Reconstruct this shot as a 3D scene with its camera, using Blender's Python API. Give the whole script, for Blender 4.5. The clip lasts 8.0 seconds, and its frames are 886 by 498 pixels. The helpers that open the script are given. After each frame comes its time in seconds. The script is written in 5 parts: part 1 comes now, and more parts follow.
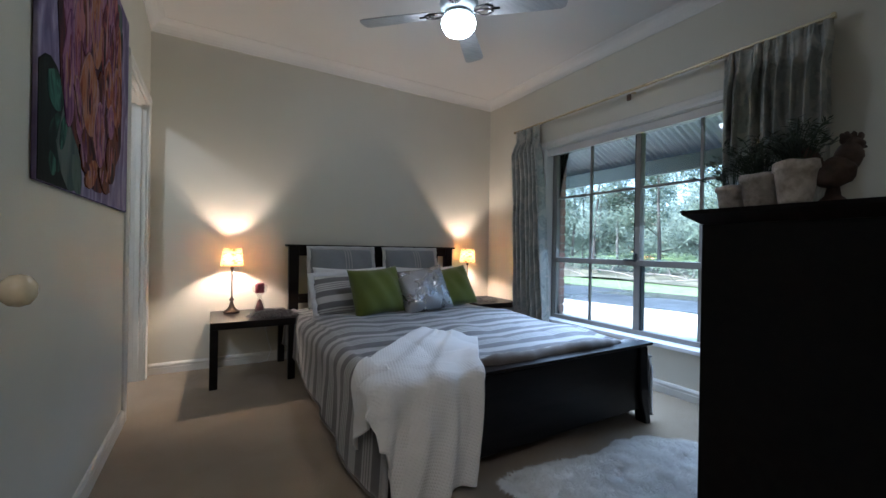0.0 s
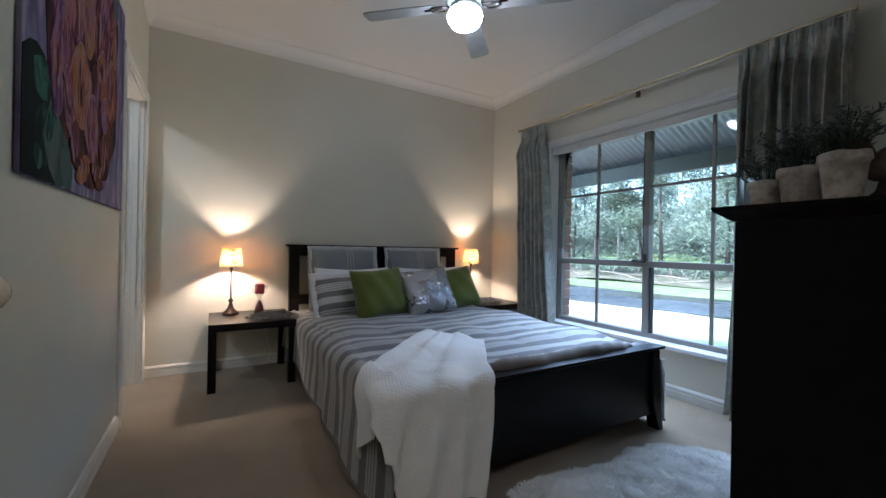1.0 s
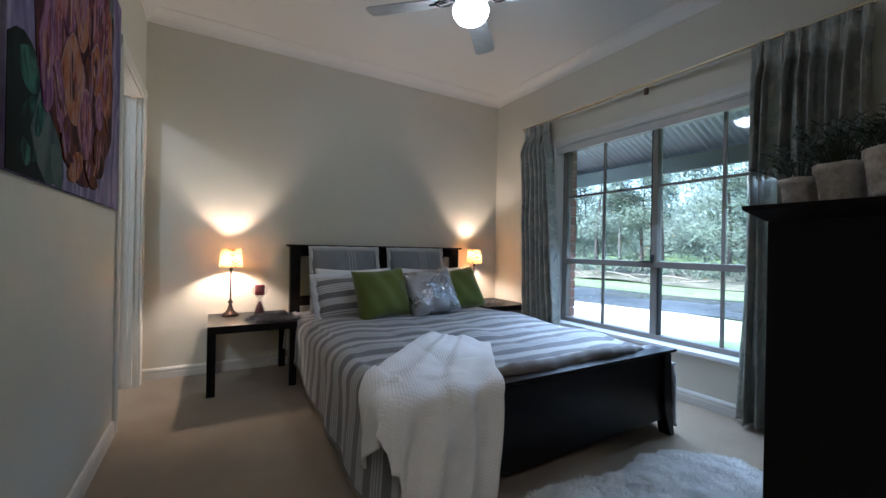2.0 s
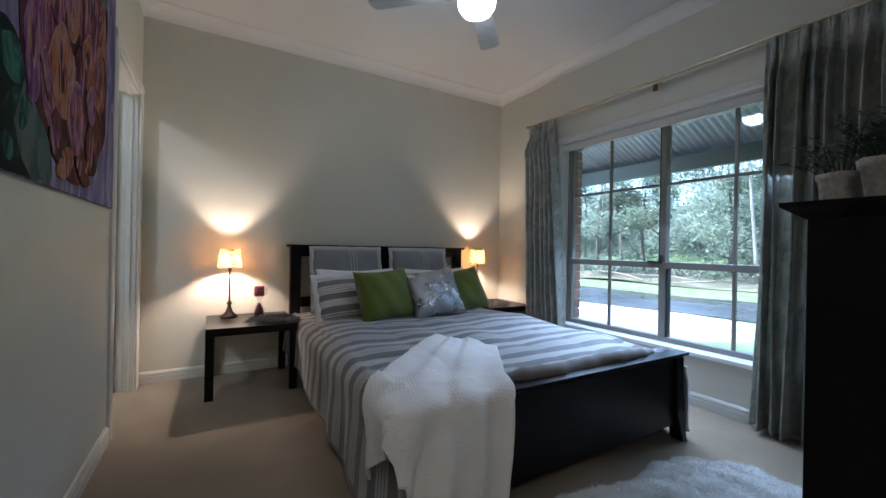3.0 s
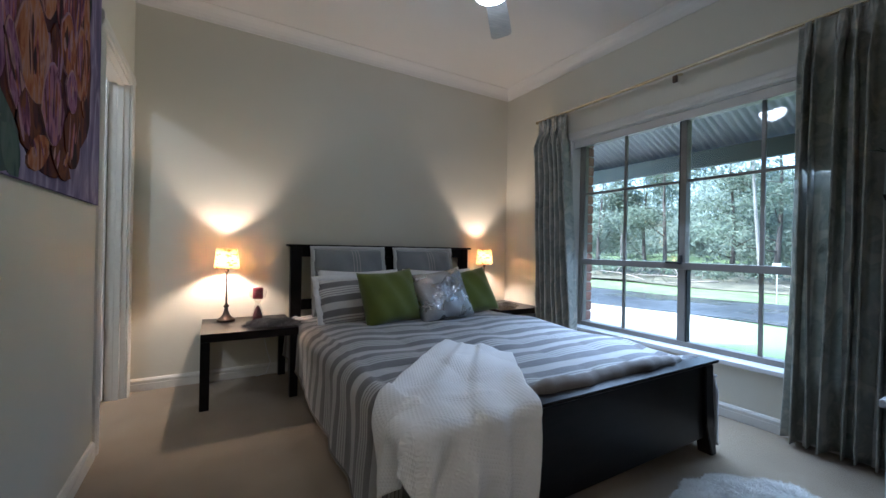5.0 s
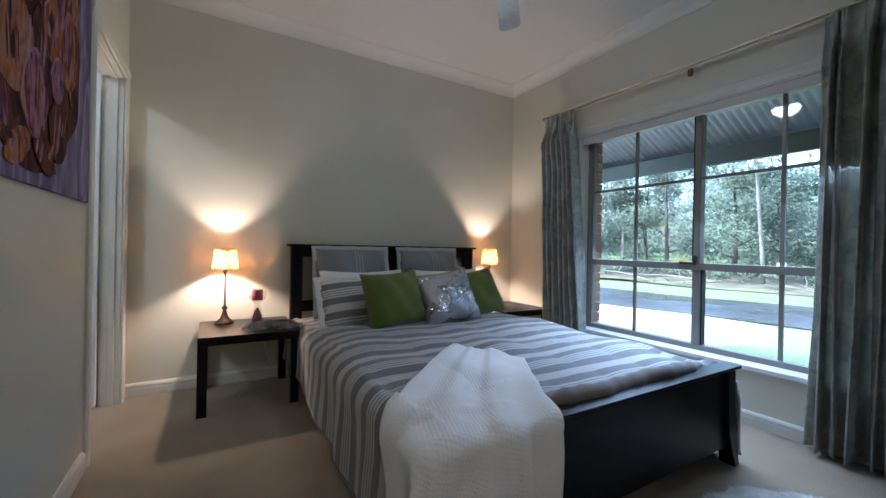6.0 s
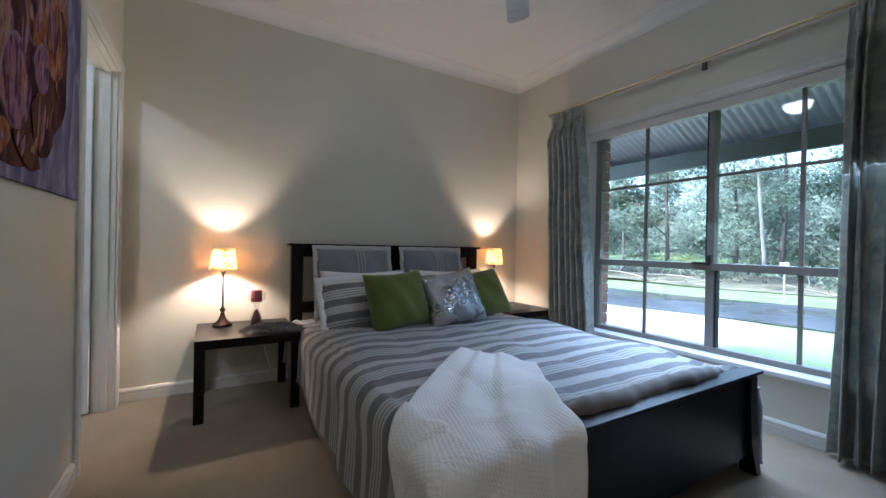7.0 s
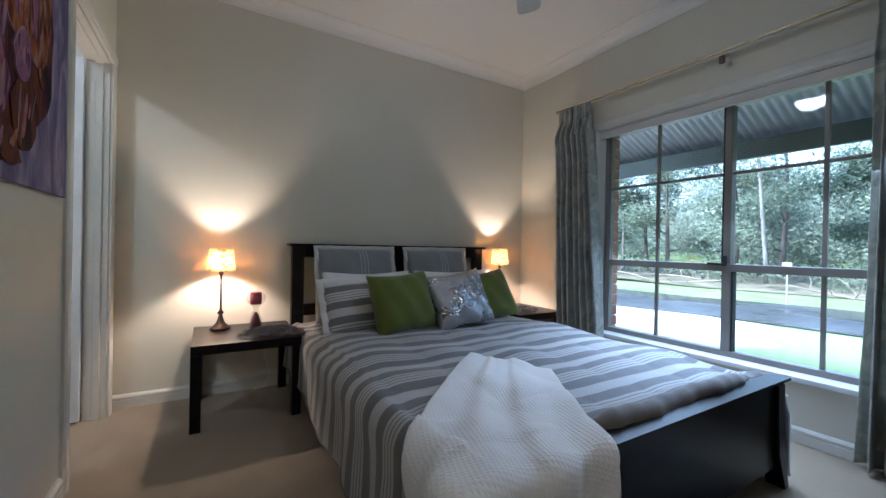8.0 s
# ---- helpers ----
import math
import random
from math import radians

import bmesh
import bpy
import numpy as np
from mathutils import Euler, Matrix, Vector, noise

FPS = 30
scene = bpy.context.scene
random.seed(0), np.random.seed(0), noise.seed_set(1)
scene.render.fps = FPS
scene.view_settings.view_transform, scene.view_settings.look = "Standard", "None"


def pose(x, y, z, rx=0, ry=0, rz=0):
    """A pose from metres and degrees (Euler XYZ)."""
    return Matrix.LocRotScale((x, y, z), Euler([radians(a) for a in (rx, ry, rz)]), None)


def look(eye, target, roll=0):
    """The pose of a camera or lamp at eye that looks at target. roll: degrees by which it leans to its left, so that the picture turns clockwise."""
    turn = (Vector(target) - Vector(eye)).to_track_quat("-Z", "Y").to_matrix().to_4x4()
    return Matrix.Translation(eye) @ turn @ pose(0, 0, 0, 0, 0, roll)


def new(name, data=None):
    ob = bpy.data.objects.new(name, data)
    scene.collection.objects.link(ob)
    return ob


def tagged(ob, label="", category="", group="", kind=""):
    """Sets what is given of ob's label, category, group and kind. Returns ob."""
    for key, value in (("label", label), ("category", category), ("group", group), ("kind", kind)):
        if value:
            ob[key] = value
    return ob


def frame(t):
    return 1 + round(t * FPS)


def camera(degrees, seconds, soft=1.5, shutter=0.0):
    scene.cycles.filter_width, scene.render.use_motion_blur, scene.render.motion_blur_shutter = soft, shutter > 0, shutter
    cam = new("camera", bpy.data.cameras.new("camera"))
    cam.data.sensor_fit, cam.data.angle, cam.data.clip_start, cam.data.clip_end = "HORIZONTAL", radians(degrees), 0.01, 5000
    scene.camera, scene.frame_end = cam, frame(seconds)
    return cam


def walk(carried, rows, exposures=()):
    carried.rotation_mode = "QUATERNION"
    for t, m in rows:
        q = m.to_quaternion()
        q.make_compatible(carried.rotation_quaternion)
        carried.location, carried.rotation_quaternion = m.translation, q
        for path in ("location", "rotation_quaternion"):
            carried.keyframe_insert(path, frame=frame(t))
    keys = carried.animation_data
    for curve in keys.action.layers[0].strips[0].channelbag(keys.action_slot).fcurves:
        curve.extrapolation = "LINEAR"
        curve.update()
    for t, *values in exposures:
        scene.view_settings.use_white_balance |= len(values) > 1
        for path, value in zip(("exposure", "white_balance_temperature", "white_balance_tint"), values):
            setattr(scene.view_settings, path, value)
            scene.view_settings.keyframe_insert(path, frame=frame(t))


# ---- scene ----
cam = camera(97.0, 8.0)
PATH = [
    (0, (0.063, 0.389, 0.978), (1.077, 2.113, 0.975), 1.0),
    (0.5, (0.068, 0.428, 0.973), (1.082, 2.151, 0.974), 1.1),
    (1, (0.073, 0.465, 0.973), (1.086, 2.19, 0.974), 1.1),
    (1.5, (0.075, 0.497, 0.976), (1.088, 2.222, 0.976), 1.1),
    (3, (0.087, 0.6, 0.976), (1.1, 2.325, 0.976), 1.1),
    (3.5, (0.092, 0.634, 0.976), (1.105, 2.358, 0.977), 1.1),
    (4, (0.095, 0.669, 0.976), (1.109, 2.393, 0.976), 1.1),
    (4.5, (0.097, 0.706, 0.976), (1.114, 2.429, 0.976), 1.1),
    (6, (0.116, 0.854, 0.979), (1.133, 2.577, 0.975), 1.1),
    (6.5, (0.116, 0.896, 0.977), (1.136, 2.616, 0.974), 1.1),
    (7, (0.124, 0.947, 0.98), (1.144, 2.667, 0.973), 1.1),
    (7.5, (0.128, 0.997, 0.984), (1.149, 2.716, 0.973), 1.1),
    (8, (0.128, 1.054, 0.982), (1.154, 2.77, 0.974), 1.1),
]
walk(cam, [(t, look(eye, target, roll)) for t, eye, target, roll in PATH], exposures=[(0.0, 3.12, 5350, 10), (8.0, 3.12, 5350, 10)])

# ---- world, sun, exposure ----
world = bpy.data.worlds.new("sky")
scene.world = world
world.use_nodes = True
wn = world.node_tree.nodes
sky = wn.new("ShaderNodeTexSky")
sky.sky_type = "NISHITA"
sky.sun_disc = False
sky.sun_elevation, sky.sun_rotation = radians(62), radians(297)
sky.dust_density, sky.air_density = 1.5, 1.0
wn["Background"].inputs["Strength"].default_value = 0.15
world.node_tree.links.new(sky.outputs[0], wn["Background"].inputs["Color"])
sun_data = bpy.data.lights.new("sun", "SUN")
sun_data.energy, sun_data.angle, sun_data.color = 2.8, radians(30), (1.0, 0.97, 0.92)
sun = new("sun", sun_data)
sun.matrix_world = look((-12, 6, 25), (0, 0, 0))
# sky light entering by the window from above, over the bed and the carpet
day_data = bpy.data.lights.new("window_daylight", "AREA")
day_data.shape, day_data.size, day_data.size_y = "RECTANGLE", 1.34, 1.44
day_data.energy, day_data.color, day_data.spread = 4.4, (0.62, 0.78, 1.0), radians(108)
day = new("window_daylight", day_data)
day.matrix_world = look((2.968, 2.34, 1.13), (2.618, 2.14, 0.19))
# ceiling light of the room behind the white door
ens_data = bpy.data.lights.new("ensuite_light", "POINT")
ens_data.energy, ens_data.color, ens_data.shadow_soft_size = 4.5, (0.86, 0.93, 1.0), 0.06
# warm fill lamp added out of view in the hall for bed side and carpet
hall_data = bpy.data.lights.new("hall_fill", "POINT")
hall_data.energy, hall_data.color, hall_data.shadow_soft_size = 3.0, (1.0, 0.90, 0.80), 0.10
hall = new("hall_fill", hall_data)
hall.location = (-0.22, -0.70, 2.45)
ens = new("ensuite_light", ens_data)
ens.location = (-1.50, 2.26, 2.52)


# ---- materials ----
def shader(name):
    m = bpy.data.materials.new(name)
    m.use_nodes = True
    return m, m.node_tree.nodes, m.node_tree.links, m.node_tree.nodes["Principled BSDF"]


def surface(name, dark, light, scale=8, rough=0.6, bump=0.0, fine=120, metal=0.0, stretch=(1, 1, 1), spread=(0.35, 0.65), sheen=0.0, dist=0.002, coat=0.0, rand=0.0):
    """Two tones mixed by coarse and fine noise, with a fine relief."""
    m, n, l, b = shader(name)
    co = n.new("ShaderNodeTexCoord")
    mp = n.new("ShaderNodeMapping")
    mp.inputs["Scale"].default_value = stretch
    l.new(co.outputs["Object"], mp.inputs["Vector"])
    n1 = n.new("ShaderNodeTexNoise")
    n1.inputs["Scale"].default_value, n1.inputs["Detail"].default_value = scale, 5
    n2 = n.new("ShaderNodeTexNoise")
    n2.inputs["Scale"].default_value, n2.inputs["Detail"].default_value = fine, 4
    l.new(mp.outputs[0], n1.inputs["Vector"])
    l.new(mp.outputs[0], n2.inputs["Vector"])
    add = n.new("ShaderNodeMath")
    add.operation = "MULTIPLY_ADD"
    add.inputs[1].default_value = 0.35
    l.new(n2.outputs[0], add.inputs[0])
    sc = n.new("ShaderNodeMath")
    sc.operation = "MULTIPLY"
    sc.inputs[1].default_value = 0.65
    l.new(n1.outputs[0], sc.inputs[0])
    l.new(sc.outputs[0], add.inputs[2])
    r = n.new("ShaderNodeValToRGB")
    r.color_ramp.elements[0].position, r.color_ramp.elements[1].position = spread
    r.color_ramp.elements[0].color, r.color_ramp.elements[1].color = (*dark, 1), (*light, 1)
    l.new(add.outputs[0], r.inputs[0])
    out = r.outputs[0]
    if rand:
        oi = n.new("ShaderNodeObjectInfo")
        hs = n.new("ShaderNodeHueSaturation")
        mr = n.new("ShaderNodeMapRange")
        mr.inputs["To Min"].default_value, mr.inputs["To Max"].default_value = 1 - rand, 1 + rand
        l.new(oi.outputs["Random"], mr.inputs["Value"])
        l.new(mr.outputs[0], hs.inputs["Value"])
        l.new(out, hs.inputs["Color"])
        out = hs.outputs[0]
    l.new(out, b.inputs["Base Color"])
    b.inputs["Roughness"].default_value, b.inputs["Metallic"].default_value = rough, metal
    b.inputs["Sheen Weight"].default_value = sheen
    b.inputs["Coat Weight"].default_value = coat
    if bump:
        bp = n.new("ShaderNodeBump")
        bp.inputs["Strength"].default_value, bp.inputs["Distance"].default_value = bump, dist
        l.new(n2.outputs[0], bp.inputs["Height"])
        l.new(bp.outputs[0], b.inputs["Normal"])
    return m


def ramp_by_axis(m, n, l, axis, period, offset, stops, along="Object"):
    """A constant ramp of bands that repeats along an axis of the object or the cloth, in metres."""
    co = n.new("ShaderNodeTexCoord")
    sep = n.new("ShaderNodeSeparateXYZ")
    l.new(co.outputs[along], sep.inputs[0])
    a = n.new("ShaderNodeMath")
    a.operation = "MULTIPLY_ADD"
    a.inputs[1].default_value, a.inputs[2].default_value = 1 / period, offset
    l.new(sep.outputs[axis], a.inputs[0])
    f = n.new("ShaderNodeMath")
    f.operation = "FRACT"
    l.new(a.outputs[0], f.inputs[0])
    r = n.new("ShaderNodeValToRGB")
    r.color_ramp.interpolation = "CONSTANT"
    e = r.color_ramp.elements
    while len(e) < len(stops):
        e.new(0.5)
    for k, (p, c) in enumerate(stops):
        e[k].position, e[k].color = p, (*c, 1)
    l.new(f.outputs[0], r.inputs[0])
    return r, co


GREY, DEEP, WHITE = (0.112, 0.106, 0.106), (0.118, 0.112, 0.112), (0.375, 0.366, 0.355)


def striped(name, axis, period, offset, stops, along="Object"):
    m, n, l, b = shader(name)
    r, co = ramp_by_axis(m, n, l, axis, period, offset, stops, along)
    no = n.new("ShaderNodeTexNoise")
    no.inputs["Scale"].default_value, no.inputs["Detail"].default_value = 260, 3
    l.new(co.outputs["Object"], no.inputs["Vector"])
    big = n.new("ShaderNodeTexNoise")
    big.inputs["Scale"].default_value = 5
    l.new(co.outputs["Object"], big.inputs["Vector"])
    hs = n.new("ShaderNodeHueSaturation")
    mr = n.new("ShaderNodeMapRange")
    mr.inputs["From Min"].default_value, mr.inputs["From Max"].default_value = 0.3, 0.7
    mr.inputs["To Min"].default_value, mr.inputs["To Max"].default_value = 0.86, 1.14
    l.new(no.outputs[0], mr.inputs["Value"])
    l.new(mr.outputs[0], hs.inputs["Value"])
    l.new(r.outputs[0], hs.inputs["Color"])
    l.new(hs.outputs[0], b.inputs["Base Color"])
    b.inputs["Roughness"].default_value, b.inputs["Sheen Weight"].default_value = 0.75, 0.25
    mix = n.new("ShaderNodeMath")
    mix.operation = "MULTIPLY_ADD"
    mix.inputs[1].default_value = 6
    l.new(big.outputs[0], mix.inputs[0])
    l.new(no.outputs[0], mix.inputs[2])
    bp = n.new("ShaderNodeBump")
    bp.inputs["Strength"].default_value, bp.inputs["Distance"].default_value = 0.5, 0.003
    l.new(mix.outputs[0], bp.inputs["Height"])
    l.new(bp.outputs[0], b.inputs["Normal"])
    return m


BANDS = [(0.0, WHITE), (0.25, GREY), (0.47, WHITE), (0.53, DEEP), (0.553, WHITE), (0.613, DEEP), (0.636, WHITE), (0.696, DEEP), (0.719, WHITE), (0.779, GREY)]
m_duvet = striped("duvet_cotton", 1, 0.262, 0.274, BANDS, "UV")
# duvet bands in paler tones; the globe's light on the shams put into colour
m_sham = striped("sham_cotton", 2, 0.2, 0.35, [(p, (0.58, 0.57, 0.56) if c is WHITE else (0.185, 0.18, 0.185)) for p, c in BANDS])
m_euro = striped("euro_sham_cotton", 0, 0.68, 0.5, [(0.0, (0.21, 0.225, 0.245)), (0.51, WHITE), (0.523, (0.21, 0.225, 0.245)), (0.545, WHITE), (0.558, (0.21, 0.225, 0.245)), (0.58, WHITE), (0.593, (0.21, 0.225, 0.245))])

m_wall = surface("wall_paint", (0.600, 0.560, 0.458), (0.640, 0.600, 0.498), 1.5, 0.55, 0.08, 180)
m_ceiling = surface("ceiling_paint", (0.66, 0.63, 0.58), (0.70, 0.67, 0.62), 1.2, 0.7, 0.05, 150)
m_trim = surface("gloss_trim_paint", (0.60, 0.57, 0.51), (0.66, 0.63, 0.57), 3, 0.3, 0.05, 60)
m_carpet = surface("beige_carpet", (0.205, 0.145, 0.082), (0.370, 0.280, 0.175), 2.2, 0.95, 1.0, 420, sheen=0.3, dist=0.006, spread=(0.3, 0.7))
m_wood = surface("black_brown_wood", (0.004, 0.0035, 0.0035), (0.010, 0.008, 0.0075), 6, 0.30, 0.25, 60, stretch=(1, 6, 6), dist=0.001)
# same wood, paler for the tops: light on upward faces put into colour
m_wood_lit_top = surface("black_brown_lit_top", (0.006, 0.005, 0.005), (0.016, 0.012, 0.011), 6, 0.30, 0.25, 60, stretch=(1, 6, 6), dist=0.001)
for w in (m_wood, m_wood_lit_top):
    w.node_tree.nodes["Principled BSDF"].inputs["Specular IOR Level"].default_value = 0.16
m_wood_lit_top.node_tree.nodes["Principled BSDF"].inputs["Specular IOR Level"].default_value = 0.13
# lining tone; shade on the foot roll's front is put into this colour
m_roll = surface("taupe_lining_cotton", (0.15, 0.13, 0.115), (0.21, 0.185, 0.165), 9, 0.8, 0.5, 240, sheen=0.2)
m_white_cotton = surface("white_cotton", (0.74, 0.74, 0.76), (0.80, 0.80, 0.82), 6, 0.8, 0.4, 240, sheen=0.2)
m_hem = surface("sham_hem_cotton", (0.46, 0.46, 0.46), (0.56, 0.56, 0.56), 6, 0.8, 0.4, 240, sheen=0.2)
m_green = surface("green_cotton", (0.078, 0.100, 0.002), (0.118, 0.142, 0.004), 5, 0.7, 0.5, 300, sheen=0.3)
m_brass = surface("polished_brass", (0.72, 0.62, 0.42), (0.86, 0.78, 0.58), 20, 0.16, 0.05, 90, metal=1.0)
m_bronze = surface("antique_bronze", (0.06, 0.04, 0.03), (0.16, 0.11, 0.08), 30, 0.35, 0.2, 90, metal=0.9)
m_alu = surface("window_aluminium", (0.20, 0.178, 0.155), (0.25, 0.225, 0.20), 4, 0.35, 0.04, 90)
m_rubber = surface("window_gasket", (0.012, 0.012, 0.013), (0.03, 0.03, 0.03), 40, 0.6)
m_blind = surface("blind_fabric", (0.58, 0.55, 0.50), (0.64, 0.61, 0.56), 6, 0.8, 0.3, 300)
m_stone_pot = surface("whitewashed_terracotta", (0.40, 0.34, 0.30), (0.76, 0.70, 0.66), 26, 0.9, 0.7, 90, dist=0.004, spread=(0.38, 0.6))
m_soil = surface("potting_soil", (0.015, 0.010, 0.007), (0.04, 0.028, 0.02), 60, 0.95, 1, 140)
m_herb = surface("herb_leaf", (0.02, 0.035, 0.02), (0.05, 0.075, 0.04), 30, 0.6, rand=0.0)
m_rust = surface("rusty_clay", (0.05, 0.032, 0.026), (0.125, 0.082, 0.066), 24, 0.75, 0.6, 80, dist=0.003)
m_fur = surface("grey_fur", (0.04, 0.036, 0.038), (0.19, 0.175, 0.17), 40, 0.95, 1.0, 200, sheen=0.5, dist=0.006)
m_wool = surface("sheep_wool", (0.84, 0.82, 0.77), (0.92, 0.90, 0.86), 14, 0.95, 0.4, 160, sheen=0.5, dist=0.006)
m_candle = surface("maroon_wax", (0.22, 0.03, 0.05), (0.30, 0.05, 0.075), 12, 0.45)
m_sand = surface("maroon_sand", (0.08, 0.016, 0.026), (0.16, 0.04, 0.055), 200, 0.9)
m_porcelain = surface("cream_porcelain", (0.60, 0.50, 0.34), (0.66, 0.56, 0.40), 8, 0.18, coat=0.5)
m_stool = surface("white_stool_paint", (0.62, 0.62, 0.63), (0.72, 0.72, 0.73), 14, 0.5, 0.2, 60)
m_blade = surface("fan_blade_whitewash", (0.36, 0.35, 0.34), (0.48, 0.47, 0.45), 10, 0.45, 0.2, 60, stretch=(1, 8, 1))
m_fanbody = surface("fan_body_paint", (0.30, 0.34, 0.33), (0.38, 0.42, 0.41), 10, 0.3)
m_iron = surface("dark_iron", (0.02, 0.016, 0.014), (0.05, 0.04, 0.035), 30, 0.45, 0.3, 90, metal=0.6)
m_brick = surface("red_brick", (0.20, 0.075, 0.05), (0.36, 0.17, 0.12), 14, 0.9, 0.7, 90, rand=0.25, dist=0.004)
m_mortar = surface("mortar", (0.34, 0.31, 0.28), (0.46, 0.43, 0.39), 30, 0.95, 0.6, 120)
m_beam = surface("sage_beam_paint", (0.022, 0.030, 0.026), (0.035, 0.045, 0.040), 5, 0.5, 0.1, 60)
m_roof = surface("corrugated_steel", (0.31, 0.30, 0.33), (0.39, 0.38, 0.41), 3, 0.4, 0.1, 60, metal=0.1)
m_grass = surface("lawn_grass", (0.085, 0.135, 0.045), (0.17, 0.235, 0.095), 1.3, 0.9, 1.0, 60, dist=0.05)
m_asphalt = surface("wet_asphalt", (0.018, 0.020, 0.023), (0.05, 0.053, 0.056), 0.9, 0.22, 0.10, 60, dist=0.004)
m_asphalt.node_tree.nodes["Principled BSDF"].inputs["Specular IOR Level"].default_value = 0.3
wet = m_asphalt.node_tree
puddle, span = wet.nodes.new("ShaderNodeTexNoise"), wet.nodes.new("ShaderNodeMapRange")
puddle.inputs["Scale"].default_value, puddle.inputs["Detail"].default_value = 0.35, 4
where = wet.nodes.new("ShaderNodeTexCoord")
wet.links.new(where.outputs["Object"], puddle.inputs["Vector"])
span.inputs["From Min"].default_value, span.inputs["From Max"].default_value = 0.42, 0.6
span.inputs["To Min"].default_value, span.inputs["To Max"].default_value = 0.06, 0.42
wet.links.new(puddle.outputs[0], span.inputs["Value"])
wet.links.new(span.outputs[0], wet.nodes["Principled BSDF"].inputs["Roughness"])
m_verge = surface("leaf_litter", (0.06, 0.062, 0.038), (0.15, 0.135, 0.09), 2.0, 0.95, 1.0, 40, dist=0.05)
m_pale_ground = surface("pale_ground", (0.30, 0.295, 0.26), (0.40, 0.39, 0.35), 3, 0.7, 0.6, 60, dist=0.01)
# base colour runs from lawn green to pale across y, frayed by noise
over = m_pale_ground.node_tree
where, sep, side, fray, blend, mixed = (over.nodes.new("ShaderNode" + k) for k in ("TexCoord", "SeparateXYZ", "Math", "TexNoise", "MapRange", "Mix"))
over.links.new(where.outputs["Object"], sep.inputs[0])
over.links.new(where.outputs["Object"], fray.inputs["Vector"])
fray.inputs["Scale"].default_value, fray.inputs["Detail"].default_value = 1.4, 6
side.operation, side.inputs[1].default_value = "MULTIPLY_ADD", -0.20
over.links.new(sep.outputs["X"], side.inputs[0])
over.links.new(sep.outputs["Y"], side.inputs[2])
edge_sum = over.nodes.new("ShaderNodeMath")
edge_sum.operation, edge_sum.inputs[1].default_value = "MULTIPLY_ADD", 1.6
over.links.new(fray.outputs[0], edge_sum.inputs[0])
over.links.new(side.outputs[0], edge_sum.inputs[2])
blend.inputs["From Min"].default_value, blend.inputs["From Max"].default_value = 2.75, 3.5
over.links.new(edge_sum.outputs[0], blend.inputs["Value"])
mixed.data_type = "RGBA"
pale_tone = over.nodes["Principled BSDF"].inputs["Base Color"].links[0].from_socket
over.links.new(blend.outputs[0], mixed.inputs[0])
mixed.inputs[6].default_value = (0.125, 0.18, 0.07, 1)
over.links.new(pale_tone, mixed.inputs[7])
over.links.new(mixed.outputs[2], over.nodes["Principled BSDF"].inputs["Base Color"])
m_bark = surface("pale_gum_bark", (0.14, 0.125, 0.105), (0.29, 0.265, 0.235), 3, 0.9, 0.8, 30, stretch=(3, 3, 0.6), dist=0.02)
m_deadwood = surface("weathered_dead_wood", (0.13, 0.11, 0.09), (0.24, 0.20, 0.17), 5, 0.9, 0.8, 40, dist=0.01)
m_barkdark = surface("dark_bark", (0.05, 0.04, 0.035), (0.12, 0.10, 0.085), 3, 0.9, 0.8, 30, stretch=(3, 3, 0.6), dist=0.02)
m_post = surface("weathered_post_paint", (0.26, 0.26, 0.25), (0.34, 0.34, 0.33), 8, 0.6)
m_signwhite = surface("white_sign_paint", (0.7, 0.7, 0.7), (0.78, 0.78, 0.78), 8, 0.5)


def leafy(name, dark, light):
    m, n, l, b = shader(name)
    g = n.new("ShaderNodeNewGeometry")
    r = n.new("ShaderNodeValToRGB")
    r.color_ramp.elements[0].color, r.color_ramp.elements[1].color = (*dark, 1), (*light, 1)
    l.new(g.outputs["Random Per Island"], r.inputs[0])
    l.new(r.outputs[0], b.inputs["Base Color"])
    b.inputs["Roughness"].default_value, b.inputs["Specular IOR Level"].default_value = 0.6, 0.15
    t = n.new("ShaderNodeBsdfTranslucent")
    l.new(r.outputs[0], t.inputs["Color"])
    mx = n.new("ShaderNodeMixShader")
    mx.inputs[0].default_value = 0.45
    l.new(b.outputs[0], mx.inputs[1])
    l.new(t.outputs[0], mx.inputs[2])
    l.new(mx.outputs[0], n["Material Output"].inputs["Surface"])
    return m


m_leaf = leafy("gum_leaf", (0.13, 0.165, 0.13), (0.21, 0.25, 0.20))
m_leaf_deep = leafy("wattle_leaf", (0.10, 0.13, 0.09), (0.17, 0.21, 0.155))
m_leaf_pale = leafy("pale_gum_leaf", (0.09, 0.115, 0.095), (0.20, 0.235, 0.19))


def glass(name, tint=(1, 1, 1), rough=0.0):
    m, n, l, b = shader(name)
    b.inputs["Base Color"].default_value = (*tint, 1)
    b.inputs["Transmission Weight"].default_value = 1
    b.inputs["Roughness"].default_value = rough
    b.inputs["IOR"].default_value = 1.45
    return m


